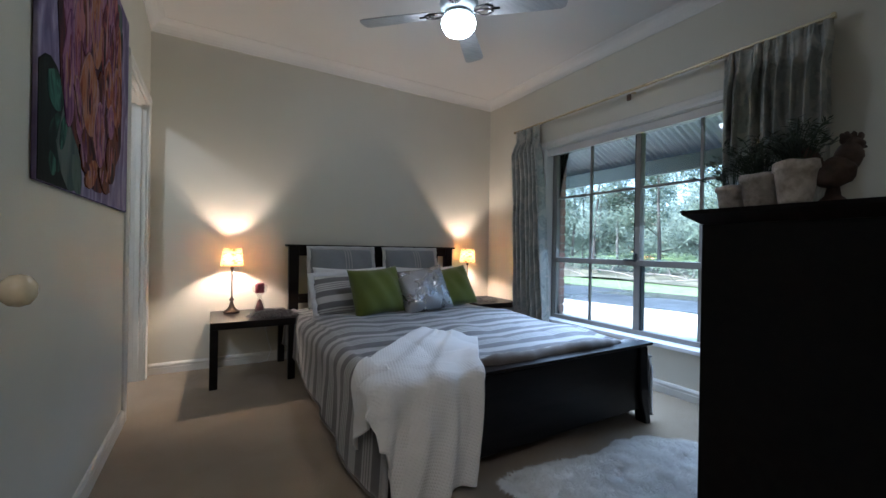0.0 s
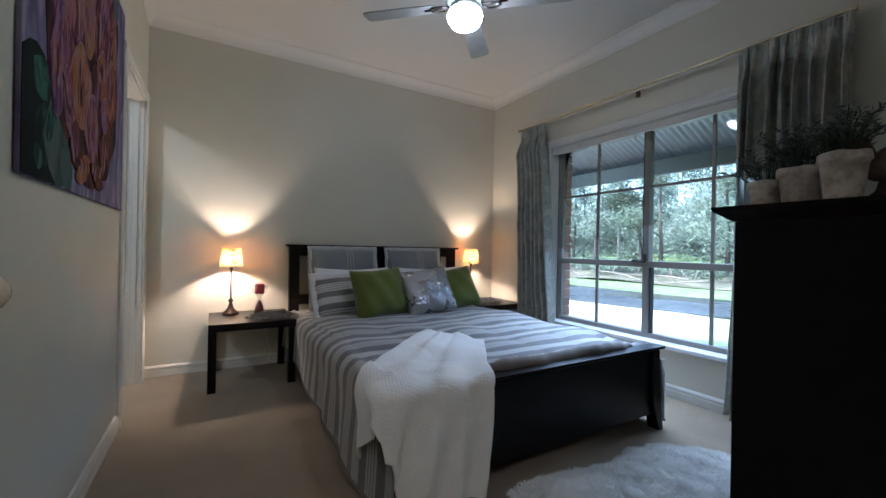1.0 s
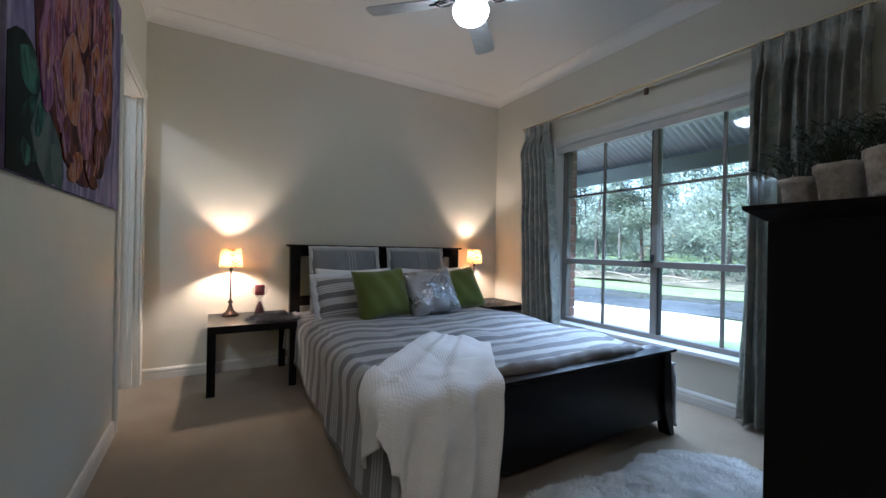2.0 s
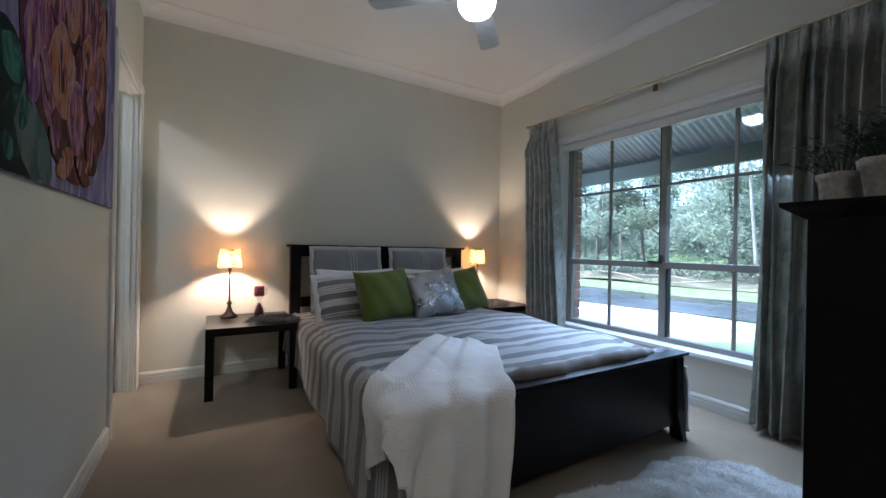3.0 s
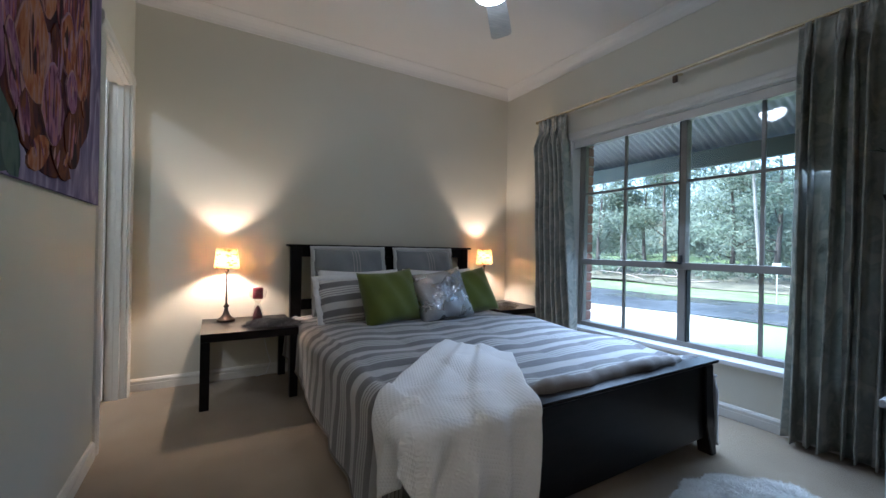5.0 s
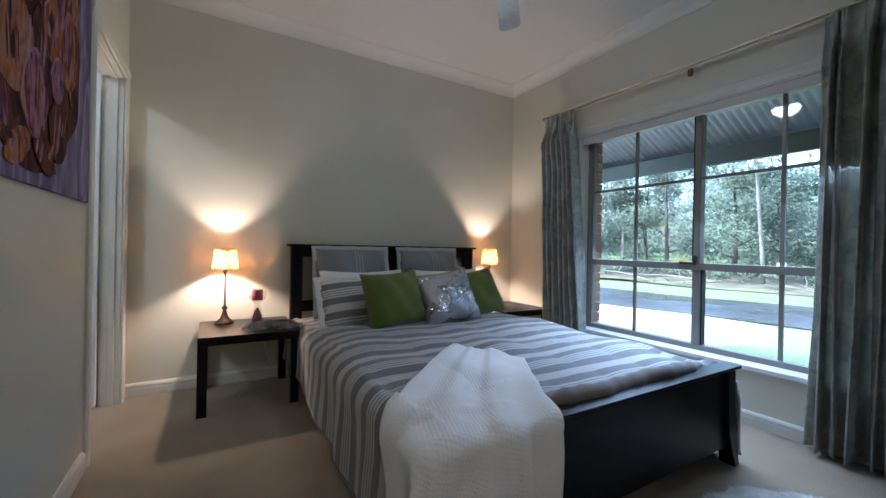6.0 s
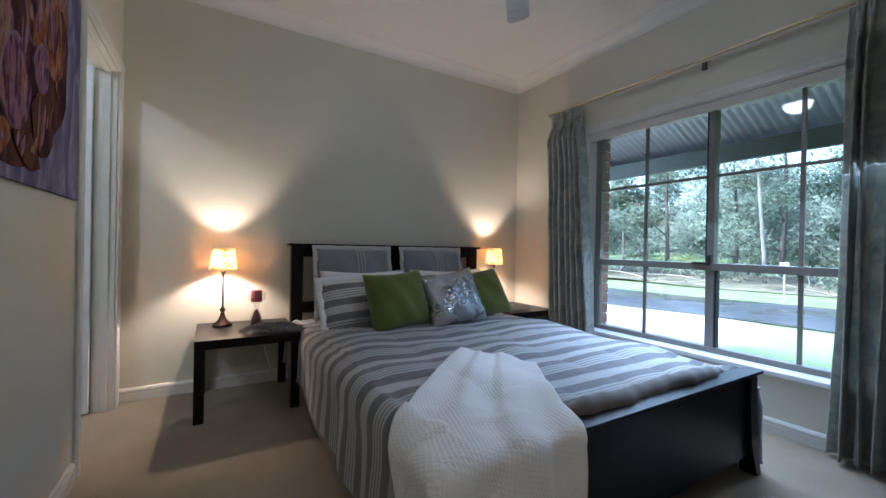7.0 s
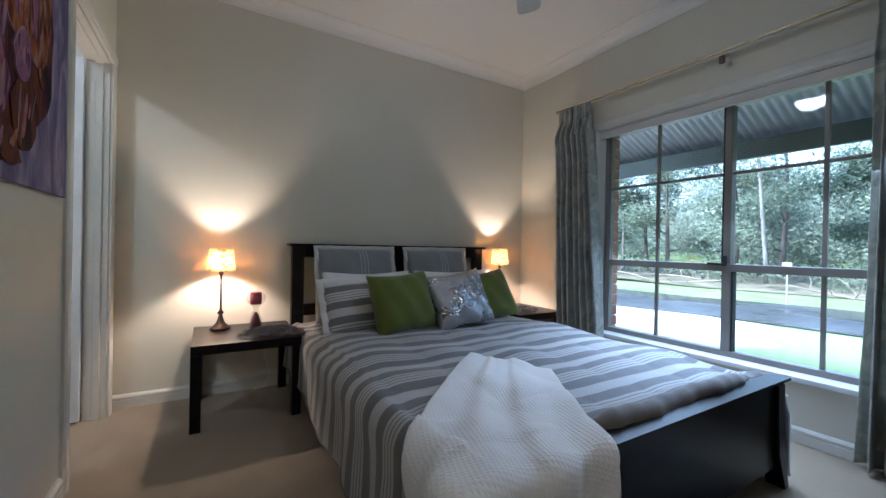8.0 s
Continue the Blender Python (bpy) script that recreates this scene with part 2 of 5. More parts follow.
def pane_glass(name):
    """Thin flat glass: clear, with a Fresnel gloss."""
    m, n, l, b = shader(name)
    tr, gl, fr, mx = n.new("ShaderNodeBsdfTransparent"), n.new("ShaderNodeBsdfGlossy"), n.new("ShaderNodeFresnel"), n.new("ShaderNodeMixShader")
    tr.inputs["Color"].default_value = (0.94, 0.97, 0.97, 1)
    gl.inputs["Roughness"].default_value = 0.01
    fr.inputs["IOR"].default_value = 1.45
    l.new(fr.outputs[0], mx.inputs[0])
    l.new(tr.outputs[0], mx.inputs[1])
    l.new(gl.outputs[0], mx.inputs[2])
    l.new(mx.outputs[0], n["Material Output"].inputs["Surface"])
    return m


m_pane = pane_glass("window_glass")

def blown_glass(name):
    """Thin curved glass: clear, with a faint gloss."""
    m, n, l, b = shader(name)
    tr, gl, mx = n.new("ShaderNodeBsdfTransparent"), n.new("ShaderNodeBsdfGlossy"), n.new("ShaderNodeMixShader")
    tr.inputs["Color"].default_value = (0.93, 0.92, 0.91, 1)
    gl.inputs["Roughness"].default_value = 0.06
    mx.inputs[0].default_value = 0.09
    l.new(tr.outputs[0], mx.inputs[1])
    l.new(gl.outputs[0], mx.inputs[2])
    l.new(mx.outputs[0], n["Material Output"].inputs["Surface"])
    return m


m_goblet = blown_glass("clear_glass")


def glowing(name, color, strength):
    m, n, l, b = shader(name)
    b.inputs["Base Color"].default_value = (*color, 1)
    b.inputs["Emission Color"].default_value = (*color, 1)
    b.inputs["Emission Strength"].default_value = strength
    return m


m_globe = glowing("lit_opal_glass", (0.93, 0.96, 1.0), 4.0)
m_bulb = glowing("lit_bulb", (1.0, 0.74, 0.54), 400.0)


def shade_cloth():
    """Thin printed shade that lets the bulb's light through."""
    m, n, l, b = shader("printed_shade")
    co, v, no = n.new("ShaderNodeTexCoord"), n.new("ShaderNodeTexNoise"), n.new("ShaderNodeTexNoise")
    mp = n.new("ShaderNodeMapping")
    mp.inputs["Scale"].default_value = (1, 1, 2.5)
    l.new(co.outputs["Object"], mp.inputs[0])
    v.inputs["Scale"].default_value, v.inputs["Detail"].default_value = 28, 3
    l.new(mp.outputs[0], v.inputs["Vector"])
    r = n.new("ShaderNodeValToRGB")
    e = r.color_ramp.elements
    e[0].position, e[0].color = 0.38, (0.30, 0.11, 0.035, 1)
    e[1].position, e[1].color = 0.46, (0.78, 0.57, 0.33, 1)
    l.new(v.outputs[0], r.inputs[0])
    t, d, mx = n.new("ShaderNodeBsdfTranslucent"), n.new("ShaderNodeBsdfDiffuse"), n.new("ShaderNodeMixShader")
    for s in (t, d):
        l.new(r.outputs[0], s.inputs["Color"])
    mx.inputs[0].default_value = 0.60
    l.new(d.outputs[0], mx.inputs[1])
    l.new(t.outputs[0], mx.inputs[2])
    l.new(mx.outputs[0], n["Material Output"].inputs["Surface"])
    return m


m_shade = shade_cloth()


def curtain_cloth():
    """Satin damask in grey, teal and taupe with worn, irregular motifs."""
    m, n, l, b = shader("damask_satin")
    co = n.new("ShaderNodeTexCoord")
    n1, n2, vo = n.new("ShaderNodeTexNoise"), n.new("ShaderNodeTexNoise"), n.new("ShaderNodeTexVoronoi")
    n1.inputs["Scale"].default_value, n1.inputs["Detail"].default_value, n1.inputs["Distortion"].default_value = 7, 6, 1.2
    vo.inputs["Scale"].default_value = 9
    n2.inputs["Scale"].default_value = 350
    for t in (n1, n2, vo):
        l.new(co.outputs["Object"], t.inputs["Vector"])
    add = n.new("ShaderNodeMath")
    add.operation = "MULTIPLY_ADD"
    add.inputs[1].default_value = 0.3
    l.new(vo.outputs["Distance"], add.inputs[0])
    l.new(n1.outputs[0], add.inputs[2])
    r = n.new("ShaderNodeValToRGB")
    e = r.color_ramp.elements
    e.new(0.5), e.new(0.6)
    for k, (p, c) in enumerate([(0.46, (0.31, 0.31, 0.27)), (0.56, (0.50, 0.50, 0.44)), (0.66, (0.41, 0.415, 0.365)), (0.76, (0.60, 0.57, 0.49))]):
        e[k].position, e[k].color = p, (*c, 1)
    l.new(add.outputs[0], r.inputs[0])
    l.new(r.outputs[0], b.inputs["Base Color"])
    b.inputs["Roughness"].default_value, b.inputs["Sheen Weight"].default_value = 0.5, 0.2
    bp = n.new("ShaderNodeBump")
    bp.inputs["Strength"].default_value, bp.inputs["Distance"].default_value = 0.3, 0.003
    l.new(n1.outputs[0], bp.inputs["Height"])
    l.new(bp.outputs[0], b.inputs["Normal"])
    t, mx = n.new("ShaderNodeBsdfTranslucent"), n.new("ShaderNodeMixShader")
    l.new(r.outputs[0], t.inputs["Color"])
    mx.inputs[0].default_value = 0.34
    l.new(b.outputs[0], mx.inputs[1])
    l.new(t.outputs[0], mx.inputs[2])
    l.new(mx.outputs[0], n["Material Output"].inputs["Surface"])
    return m


m_curtain = curtain_cloth()


def waffle_cloth():
    m, n, l, b = shader("waffle_cotton")
    co, sep = n.new("ShaderNodeUVMap"), n.new("ShaderNodeSeparateXYZ")
    l.new(co.outputs[0], sep.inputs[0])
    waves = []
    for k in range(2):
        a, s = n.new("ShaderNodeMath"), n.new("ShaderNodeMath")
        a.operation, a.inputs[1].default_value = "MULTIPLY", 2 * math.pi / 0.0125
        s.operation = "SINE"
        l.new(sep.outputs[k], a.inputs[0])
        l.new(a.outputs[0], s.inputs[0])
        waves.append(s)
    top = n.new("ShaderNodeMath")
    top.operation = "MAXIMUM"
    l.new(waves[0].outputs[0], top.inputs[0])
    l.new(waves[1].outputs[0], top.inputs[1])
    no = n.new("ShaderNodeTexNoise")
    no.inputs["Scale"].default_value = 6
    r = n.new("ShaderNodeValToRGB")
    r.color_ramp.elements[0].color, r.color_ramp.elements[1].color = (0.74, 0.72, 0.70, 1), (0.84, 0.83, 0.82, 1)
    l.new(no.outputs[0], r.inputs[0])
    l.new(r.outputs[0], b.inputs["Base Color"])
    b.inputs["Roughness"].default_value, b.inputs["Sheen Weight"].default_value = 0.9, 0.3
    bp = n.new("ShaderNodeBump")
    bp.inputs["Strength"].default_value, bp.inputs["Distance"].default_value = 0.40, 0.0022
    l.new(top.outputs[0], bp.inputs["Height"])
    l.new(bp.outputs[0], b.inputs["Normal"])
    return m


m_waffle = waffle_cloth()


def sequin_cloth():
    m, n, l, b = shader("silver_sequin")
    co, v = n.new("ShaderNodeTexCoord"), n.new("ShaderNodeTexVoronoi")
    v.inputs["Scale"].default_value = 150
    l.new(co.outputs["Object"], v.inputs["Vector"])
    nb = n.new("ShaderNodeTexNoise")
    nb.inputs["Scale"].default_value, nb.inputs["Detail"].default_value = 6.5, 3
    l.new(co.outputs["Object"], nb.inputs["Vector"])
    b.inputs["Base Color"].default_value = (0.40, 0.395, 0.40, 1)
    b.inputs["Metallic"].default_value, b.inputs["Roughness"].default_value = 0.8, 0.22
    ge, sub, sc, addn = n.new("ShaderNodeNewGeometry"), n.new("ShaderNodeVectorMath"), n.new("ShaderNodeVectorMath"), n.new("ShaderNodeVectorMath")
    sub.operation, sub.inputs[1].default_value = "SUBTRACT", (0.5, 0.5, 0.5)
    l.new(v.outputs["Color"], sub.inputs[0])
    sc.operation = "SCALE"
    patch = n.new("ShaderNodeMapRange")
    patch.inputs["From Min"].default_value, patch.inputs["From Max"].default_value = 0.43, 0.51
    patch.inputs["To Min"].default_value, patch.inputs["To Max"].default_value = 0.10, 0.85
    l.new(nb.outputs[0], patch.inputs["Value"])
    l.new(patch.outputs[0], sc.inputs["Scale"])
    dull = n.new("ShaderNodeMapRange")
    dull.inputs["From Min"].default_value, dull.inputs["From Max"].default_value = 0.43, 0.51
    dull.inputs["To Min"].default_value, dull.inputs["To Max"].default_value = 0.58, 0.16
    l.new(nb.outputs[0], dull.inputs["Value"])
    l.new(dull.outputs[0], b.inputs["Roughness"])
    l.new(sub.outputs[0], sc.inputs[0])
    l.new(sc.outputs[0], addn.inputs[0])
    l.new(ge.outputs["Normal"], addn.inputs[1])
    nm = n.new("ShaderNodeVectorMath")
    nm.operation = "NORMALIZE"
    l.new(addn.outputs[0], nm.inputs[0])
    l.new(nm.outputs[0], b.inputs["Normal"])
    return m


m_sequin = sequin_cloth()


def paint(name, colors, scale):
    """Brushed acrylic: streaky noise through a ramp, shifted from stroke to stroke."""
    m, n, l, b = shader(name)
    co, no = n.new("ShaderNodeTexCoord"), n.new("ShaderNodeTexNoise")
    mp = n.new("ShaderNodeMapping")
    mp.inputs["Scale"].default_value = (1, 2.2, 0.7)
    l.new(co.outputs["Object"], mp.inputs[0])
    l.new(mp.outputs[0], no.inputs["Vector"])
    no.inputs["Scale"].default_value, no.inputs["Detail"].default_value, no.inputs["Distortion"].default_value = scale, 7, 0.8
    a = n.new("ShaderNodeMath")
    a.operation = "MULTIPLY_ADD"
    a.inputs[1].default_value = 0.3
    oi = n.new("ShaderNodeObjectInfo")
    l.new(oi.outputs["Random"], a.inputs[0])
    s = n.new("ShaderNodeMath")
    s.operation, s.inputs[1].default_value = "SUBTRACT", 0.15
    l.new(no.outputs[0], s.inputs[0])
    l.new(s.outputs[0], a.inputs[2])
    r = n.new("ShaderNodeValToRGB")
    e = r.color_ramp.elements
    while len(e) < len(colors):
        e.new(0.5)
    for k, c in enumerate(colors):
        e[k].position, e[k].color = 0.30 + 0.40 * k / (len(colors) - 1), (*c, 1)
    l.new(a.outputs[0], r.inputs[0])
    l.new(r.outputs[0], b.inputs["Base Color"])
    b.inputs["Roughness"].default_value, b.inputs["Specular IOR Level"].default_value = 0.75, 0.12
    bp = n.new("ShaderNodeBump")
    bp.inputs["Strength"].default_value, bp.inputs["Distance"].default_value = 0.4, 0.002
    l.new(no.outputs[0], bp.inputs["Height"])
    l.new(bp.outputs[0], b.inputs["Normal"])
    return m


m_ground_paint = paint("lilac_ground_paint", [(0.13, 0.10, 0.19), (0.22, 0.18, 0.29), (0.36, 0.31, 0.43), (0.17, 0.13, 0.24)], 6)
m_leaf_paint = paint("green_leaf_paint", [(0.003, 0.012, 0.011), (0.012, 0.055, 0.042), (0.055, 0.16, 0.12), (0.005, 0.02, 0.018)], 12)
m_petal_paint = paint("rose_petal_paint", [(0.07, 0.014, 0.03), (0.24, 0.055, 0.06), (0.38, 0.15, 0.14), (0.28, 0.12, 0.20), (0.10, 0.022, 0.06)], 12)
m_core_paint = paint("orange_petal_paint", [(0.09, 0.018, 0.014), (0.25, 0.065, 0.030), (0.34, 0.13, 0.055), (0.36, 0.19, 0.16), (0.13, 0.03, 0.03)], 12)
m_under_paint = paint("umber_paint", [(0.018, 0.006, 0.010), (0.06, 0.016, 0.014), (0.14, 0.038, 0.016), (0.06, 0.014, 0.024), (0.025, 0.008, 0.014)], 6)
m_edge_paint = paint("pale_stroke_paint", [(0.20, 0.10, 0.12), (0.40, 0.22, 0.20), (0.28, 0.16, 0.26)], 9)
m_plum_paint = paint("plum_petal_paint", [(0.06, 0.012, 0.05), (0.17, 0.05, 0.11), (0.30, 0.14, 0.23), (0.11, 0.03, 0.10)], 13)
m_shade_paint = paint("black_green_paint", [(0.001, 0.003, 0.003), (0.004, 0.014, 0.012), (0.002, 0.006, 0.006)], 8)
m_sage_paint = paint("sage_ground_paint", [(0.03, 0.06, 0.055), (0.08, 0.12, 0.10), (0.12, 0.14, 0.13), (0.05, 0.08, 0.075)], 7)


# ---- mesh helpers ----
def thing(name, at, label, category, group="", kind=""):
    e = new(name)
    e.location = at
    e.empty_display_size = 0.05
    return tagged(e, label, category, group, kind)


def mesh_of(name, bm, material, smooth=False):
    me = bpy.data.meshes.new(name)
    bm.normal_update()
    bm.to_mesh(me)
    bm.free()
    me.materials.append(material)
    if smooth:
        for p in me.polygons:
            p.use_smooth = True
    return me


def part(name, bm, material, parent, label="", smooth=False):
    """One mesh object under a thing or a part; its mesh is given in the world's metres."""
    ob = new(name, mesh_of(name, bm, material, smooth))
    ob.parent = parent
    if parent.type == "EMPTY":
        ob.matrix_parent_inverse = Matrix.Translation(-parent.location)
    if label:
        ob["label"] = label
    return ob


def single(name, bm, material, label, category, kind="", group="", smooth=False):
    return tagged(new(name, mesh_of(name, bm, material, smooth)), label, category, group, kind)


def box(bm, x0, x1, y0, y1, z0, z1, bevel=0.0, seg=2, m=None):
    out = bmesh.ops.create_cube(bm, size=1)["verts"]
    t = Matrix.Translation(((x0 + x1) / 2, (y0 + y1) / 2, (z0 + z1) / 2)) @ Matrix.Diagonal((x1 - x0, y1 - y0, z1 - z0, 1))
    bmesh.ops.transform(bm, matrix=(m @ t) if m else t, verts=out)
    if bevel:
        edges = list({e for v in out for e in v.link_edges})
        bmesh.ops.bevel(bm, geom=edges, offset=bevel, segments=seg, affect="EDGES", profile=0.5)
    return bm


def cube(*a, **k):
    return box(bmesh.new(), *a, **k)


def lathe(profile, centre, seg=28, closed=True, bm=None):
    """Turns (radius, z) pairs round the upright through centre."""
    bm = bm or bmesh.new()
    cx, cy, cz = centre
    rings = []
    for r, z in profile:
        rings.append([bm.verts.new((cx + r * math.cos(2 * math.pi * k / seg), cy + r * math.sin(2 * math.pi * k / seg), cz + z)) for k in range(seg)])
    for a, b in zip(rings, rings[1:]):
        for k in range(seg):
            bm.faces.new((a[k], a[(k + 1) % seg], b[(k + 1) % seg], b[k]))
    if closed:
        if profile[0][0] > 0:
            bm.faces.new(rings[0][::-1])
        if profile[-1][0] > 0:
            bm.faces.new(rings[-1])
    return bm


def tube(points, radii, seg=8, bm=None):
    """A round bar through points with a radius at each."""
    bm = bm or bmesh.new()
    pts = [Vector(p) for p in points]
    rings = []
    for k, p in enumerate(pts):
        d = (pts[min(k + 1, len(pts) - 1)] - pts[max(k - 1, 0)]).normalized()
        u = d.orthogonal().normalized() if k == 0 else (rings_u - d * rings_u.dot(d)).normalized()
        rings_u = u
        w = d.cross(u)
        r = radii[k] if hasattr(radii, "__len__") else radii
        rings.append([bm.verts.new(p + r * (math.cos(2 * math.pi * a / seg) * u + math.sin(2 * math.pi * a / seg) * w)) for a in range(seg)])
    for a, b in zip(rings, rings[1:]):
        for k in range(seg):
            bm.faces.new((a[k], a[(k + 1) % seg], b[(k + 1) % seg], b[k]))
    bm.faces.new(rings[0][::-1])
    bm.faces.new(rings[-1])
    return bm


def sheet(nu, nv, fn, bm=None, uv=None):
    """A grid of nu by nv cells with fn(u, v) -> place."""
    bm = bm or bmesh.new()
    g = [[bm.verts.new(fn(i / nu, j / nv)) for j in range(nv + 1)] for i in range(nu + 1)]
    layer = bm.loops.layers.uv.new("UVMap") if uv else None
    for i in range(nu):
        for j in range(nv):
            f = bm.faces.new((g[i][j], g[i + 1][j], g[i + 1][j + 1], g[i][j + 1]))
            if layer:
                for lp, (a, b) in zip(f.loops, ((i, j), (i + 1, j), (i + 1, j + 1), (i, j + 1))):
                    lp[layer].uv = uv(a / nu, b / nv)
    return bm


def extrude_profile(pairs, a, b, up=(0, 0, 1), side=(1, 0, 0)):
    """A bar from a to b whose section is given as (side, up) pairs, counter-clockwise."""
    bm = bmesh.new()
    a, b, up, side = Vector(a), Vector(b), Vector(up), Vector(side)
    r0 = [bm.verts.new(a + side * p + up * q) for p, q in pairs]
    r1 = [bm.verts.new(b + side * p + up * q) for p, q in pairs]
    k = len(pairs)
    for i in range(k):
        bm.faces.new((r0[i], r0[(i + 1) % k], r1[(i + 1) % k], r1[i]))
    bm.faces.new(r0[::-1])
    bm.faces.new(r1)
    bmesh.ops.recalc_face_normals(bm, faces=bm.faces)
    return bm


def solid(ob, thick, offset=0.0):
    s = ob.modifiers.new("thickness", "SOLIDIFY")
    s.thickness, s.offset = thick, offset
    return ob


def wobble(p, scale, amount, seed=0.0):
    return noise.noise(Vector(p) * scale + Vector((seed, seed * 1.7, -seed))) * amount


# ---- the room ----
XL, XR, YB, YF, ZC = -0.35, 2.79, 4.0, 0.395, 2.635   # left, window, head and door walls, ceiling
WY0, WY1, WZ0, WZ1 = 1.36, 3.12, 0.34, 1.93          # window opening
DY0, DY1, DZ = 3.14, 3.89, 1.98                      # white door in the left wall
EX0, EX1, EZ = -0.30, 0.64, 2.02                     # doorway that the camera comes through

single("floor", cube(-2.4, XR + 0.1, -1.6, YB + 0.1, -0.12, 0.0), m_carpet, "beige cut-pile carpet, slightly marked by footsteps", "carpet", "structure")
single("ceiling", cube(-2.4, XR + 0.26, -1.6, YB + 0.1, ZC, ZC + 0.1), m_ceiling, "plain cream painted plaster ceiling", "ceiling", "structure")
single("wall_north", cube(-2.4, XR + 0.12, YB, YB + 0.1, 0.0, ZC), m_wall, "cream painted plaster wall behind the bed", "wall", "structure")

bm = bmesh.new()
box(bm, XL - 0.10, XL, YF, DY0, 0.0, ZC)
box(bm, XL - 0.10, XL, DY1, YB, 0.0, ZC)
box(bm, XL - 0.10, XL, DY0, DY1, DZ, ZC)
single("wall_west", bm, m_wall, "cream painted wall with a doorway near the corner", "wall", "structure")

bm = bmesh.new()
box(bm, XR, XR + 0.11, YF - 0.1, WY0, 0.0, ZC)
box(bm, XR, XR + 0.11, WY1, YB, 0.0, ZC)
box(bm, XR, XR + 0.11, WY0, WY1, 0.0, WZ0)
box(bm, XR, XR + 0.11, WY0, WY1, WZ1, ZC)
wall_e = single("wall_east", bm, m_wall, "cream painted wall with a wide window", "wall", "structure")

bm = bmesh.new()
box(bm, -0.5, EX0, YF - 0.1, YF, 0.0, ZC)
box(bm, EX1, XR, YF - 0.1, YF, 0.0, ZC)
box(bm, EX0, EX1, YF - 0.1, YF, EZ, ZC)
single("wall_south", bm, m_wall, "cream painted wall with an open doorway", "wall", "structure")
bm = bmesh.new()
box(bm, -0.6, -0.5, -1.5, 1.2, 0.0, ZC)
box(bm, -2.4, -2.3, 1.2, YB, 0.0, ZC)
box(bm, -2.3, XL - 0.1, 1.2, 1.3, 0.0, ZC)
box(bm, 1.2, 1.3, -1.5, YF - 0.1, 0.0, ZC)
box(bm, -0.6, 1.3, -1.6, -1.5, 0.0, ZC)
single("wall_hall", bm, m_wall, "cream painted wall of the hallway", "wall", "structure")

# cornice: a plaster cove with a small step at its upper edge
COVE = [(0, 0), (0, -0.085), (0.008, -0.085), (0.012, -0.07), (0.022, -0.050), (0.040, -0.030), (0.062, -0.015), (0.086, -0.007), (0.092, -0.004), (0.092, 0)]
for nm, a, b, side in (("trim_1", (XL, YB, ZC), (XR, YB, ZC), (0, -1, 0)), ("trim_2", (XR, YB, ZC), (XR, YF, ZC), (-1, 0, 0)), ("trim_3", (XL, YF, ZC), (XL, YB, ZC), (1, 0, 0)), ("trim_4", (XL, YF, ZC), (XR, YF, ZC), (0, 1, 0))):
    single(nm, extrude_profile(COVE, a, b, side=side), m_ceiling, "cream plaster cove cornice along the ceiling", "cornice", "structure")

# skirting with two small grooves
SKIRT = [(0, 0), (0.016, 0), (0.016, 0.045), (0.013, 0.048), (0.016, 0.051), (0.016, 0.066), (0.008, 0.078), (0, 0.080)]
for nm, a, b, side in (("baseboard_1", (XL, YB, 0), (XR, YB, 0), (0, -1, 0)), ("baseboard_2", (XR, YB, 0), (XR, YF, 0), (-1, 0, 0)), ("baseboard_3", (XL, YF, 0), (XL, DY0 - 0.075, 0), (1, 0, 0)), ("baseboard_4", (EX1 + 0.08, YF, 0), (XR, YF, 0), (0, 1, 0))):
    single(nm, extrude_profile(SKIRT, a, b, side=side), m_trim, "cream gloss-painted skirting board with grooves", "skirting", "structure")

# white door in the left wall, closed and recessed in its frame
door = thing("door_1", (XL - 0.1, (DY0 + DY1) / 2, 0), "white painted flush door standing open in a cream frame", "door", kind="structure")
part("door_leaf", cube(XL - 0.84, XL - 0.106, DY1 - 0.052, DY1 - 0.017, 0.012, DZ - 0.022, bevel=0.002), m_signwhite, door)
ARCH = [(0, 0), (0.070, 0), (0.070, 0.010), (0.058, 0.016), (0.030, 0.018), (0.022, 0.014), (0.006, 0.014), (0, 0.010)]
part("architrave", extrude_profile(ARCH, (XL, DY0 + 0.012, 0), (XL, DY0 + 0.012, DZ + 0.058), up=(1, 0, 0), side=(0, -1, 0)), m_trim, door)
part("architrave", extrude_profile(ARCH, (XL, DY1 - 0.012, 0), (XL, DY1 - 0.012, DZ + 0.058), up=(1, 0, 0), side=(0, 1, 0)), m_trim, door)
part("architrave", extrude_profile(ARCH, (XL + 0.001, DY0 - 0.058, DZ - 0.012), (XL + 0.001, DY1 + 0.058, DZ - 0.012), up=(1, 0, 0), side=(0, 0, 1)), m_trim, door)
bm = bmesh.new()
box(bm, XL - 0.102, XL - 0.002, DY0 - 0.001, DY0 + 0.020, 0, DZ)
box(bm, XL - 0.102, XL - 0.002, DY1 - 0.018, DY1 + 0.001, 0, DZ)
box(bm, XL - 0.102, XL - 0.002, DY0, DY1, DZ - 0.019, DZ + 0.001)
part("jamb", bm, m_trim, door)
bm = bmesh.new()
box(bm, XL - 0.062, XL - 0.030, DY1 - 0.030, DY1 - 0.018, 0, DZ - 0.019, bevel=0.002)
box(bm, XL - 0.062, XL - 0.030, DY0 + 0.020, DY0 + 0.032, 0, DZ - 0.019, bevel=0.002)
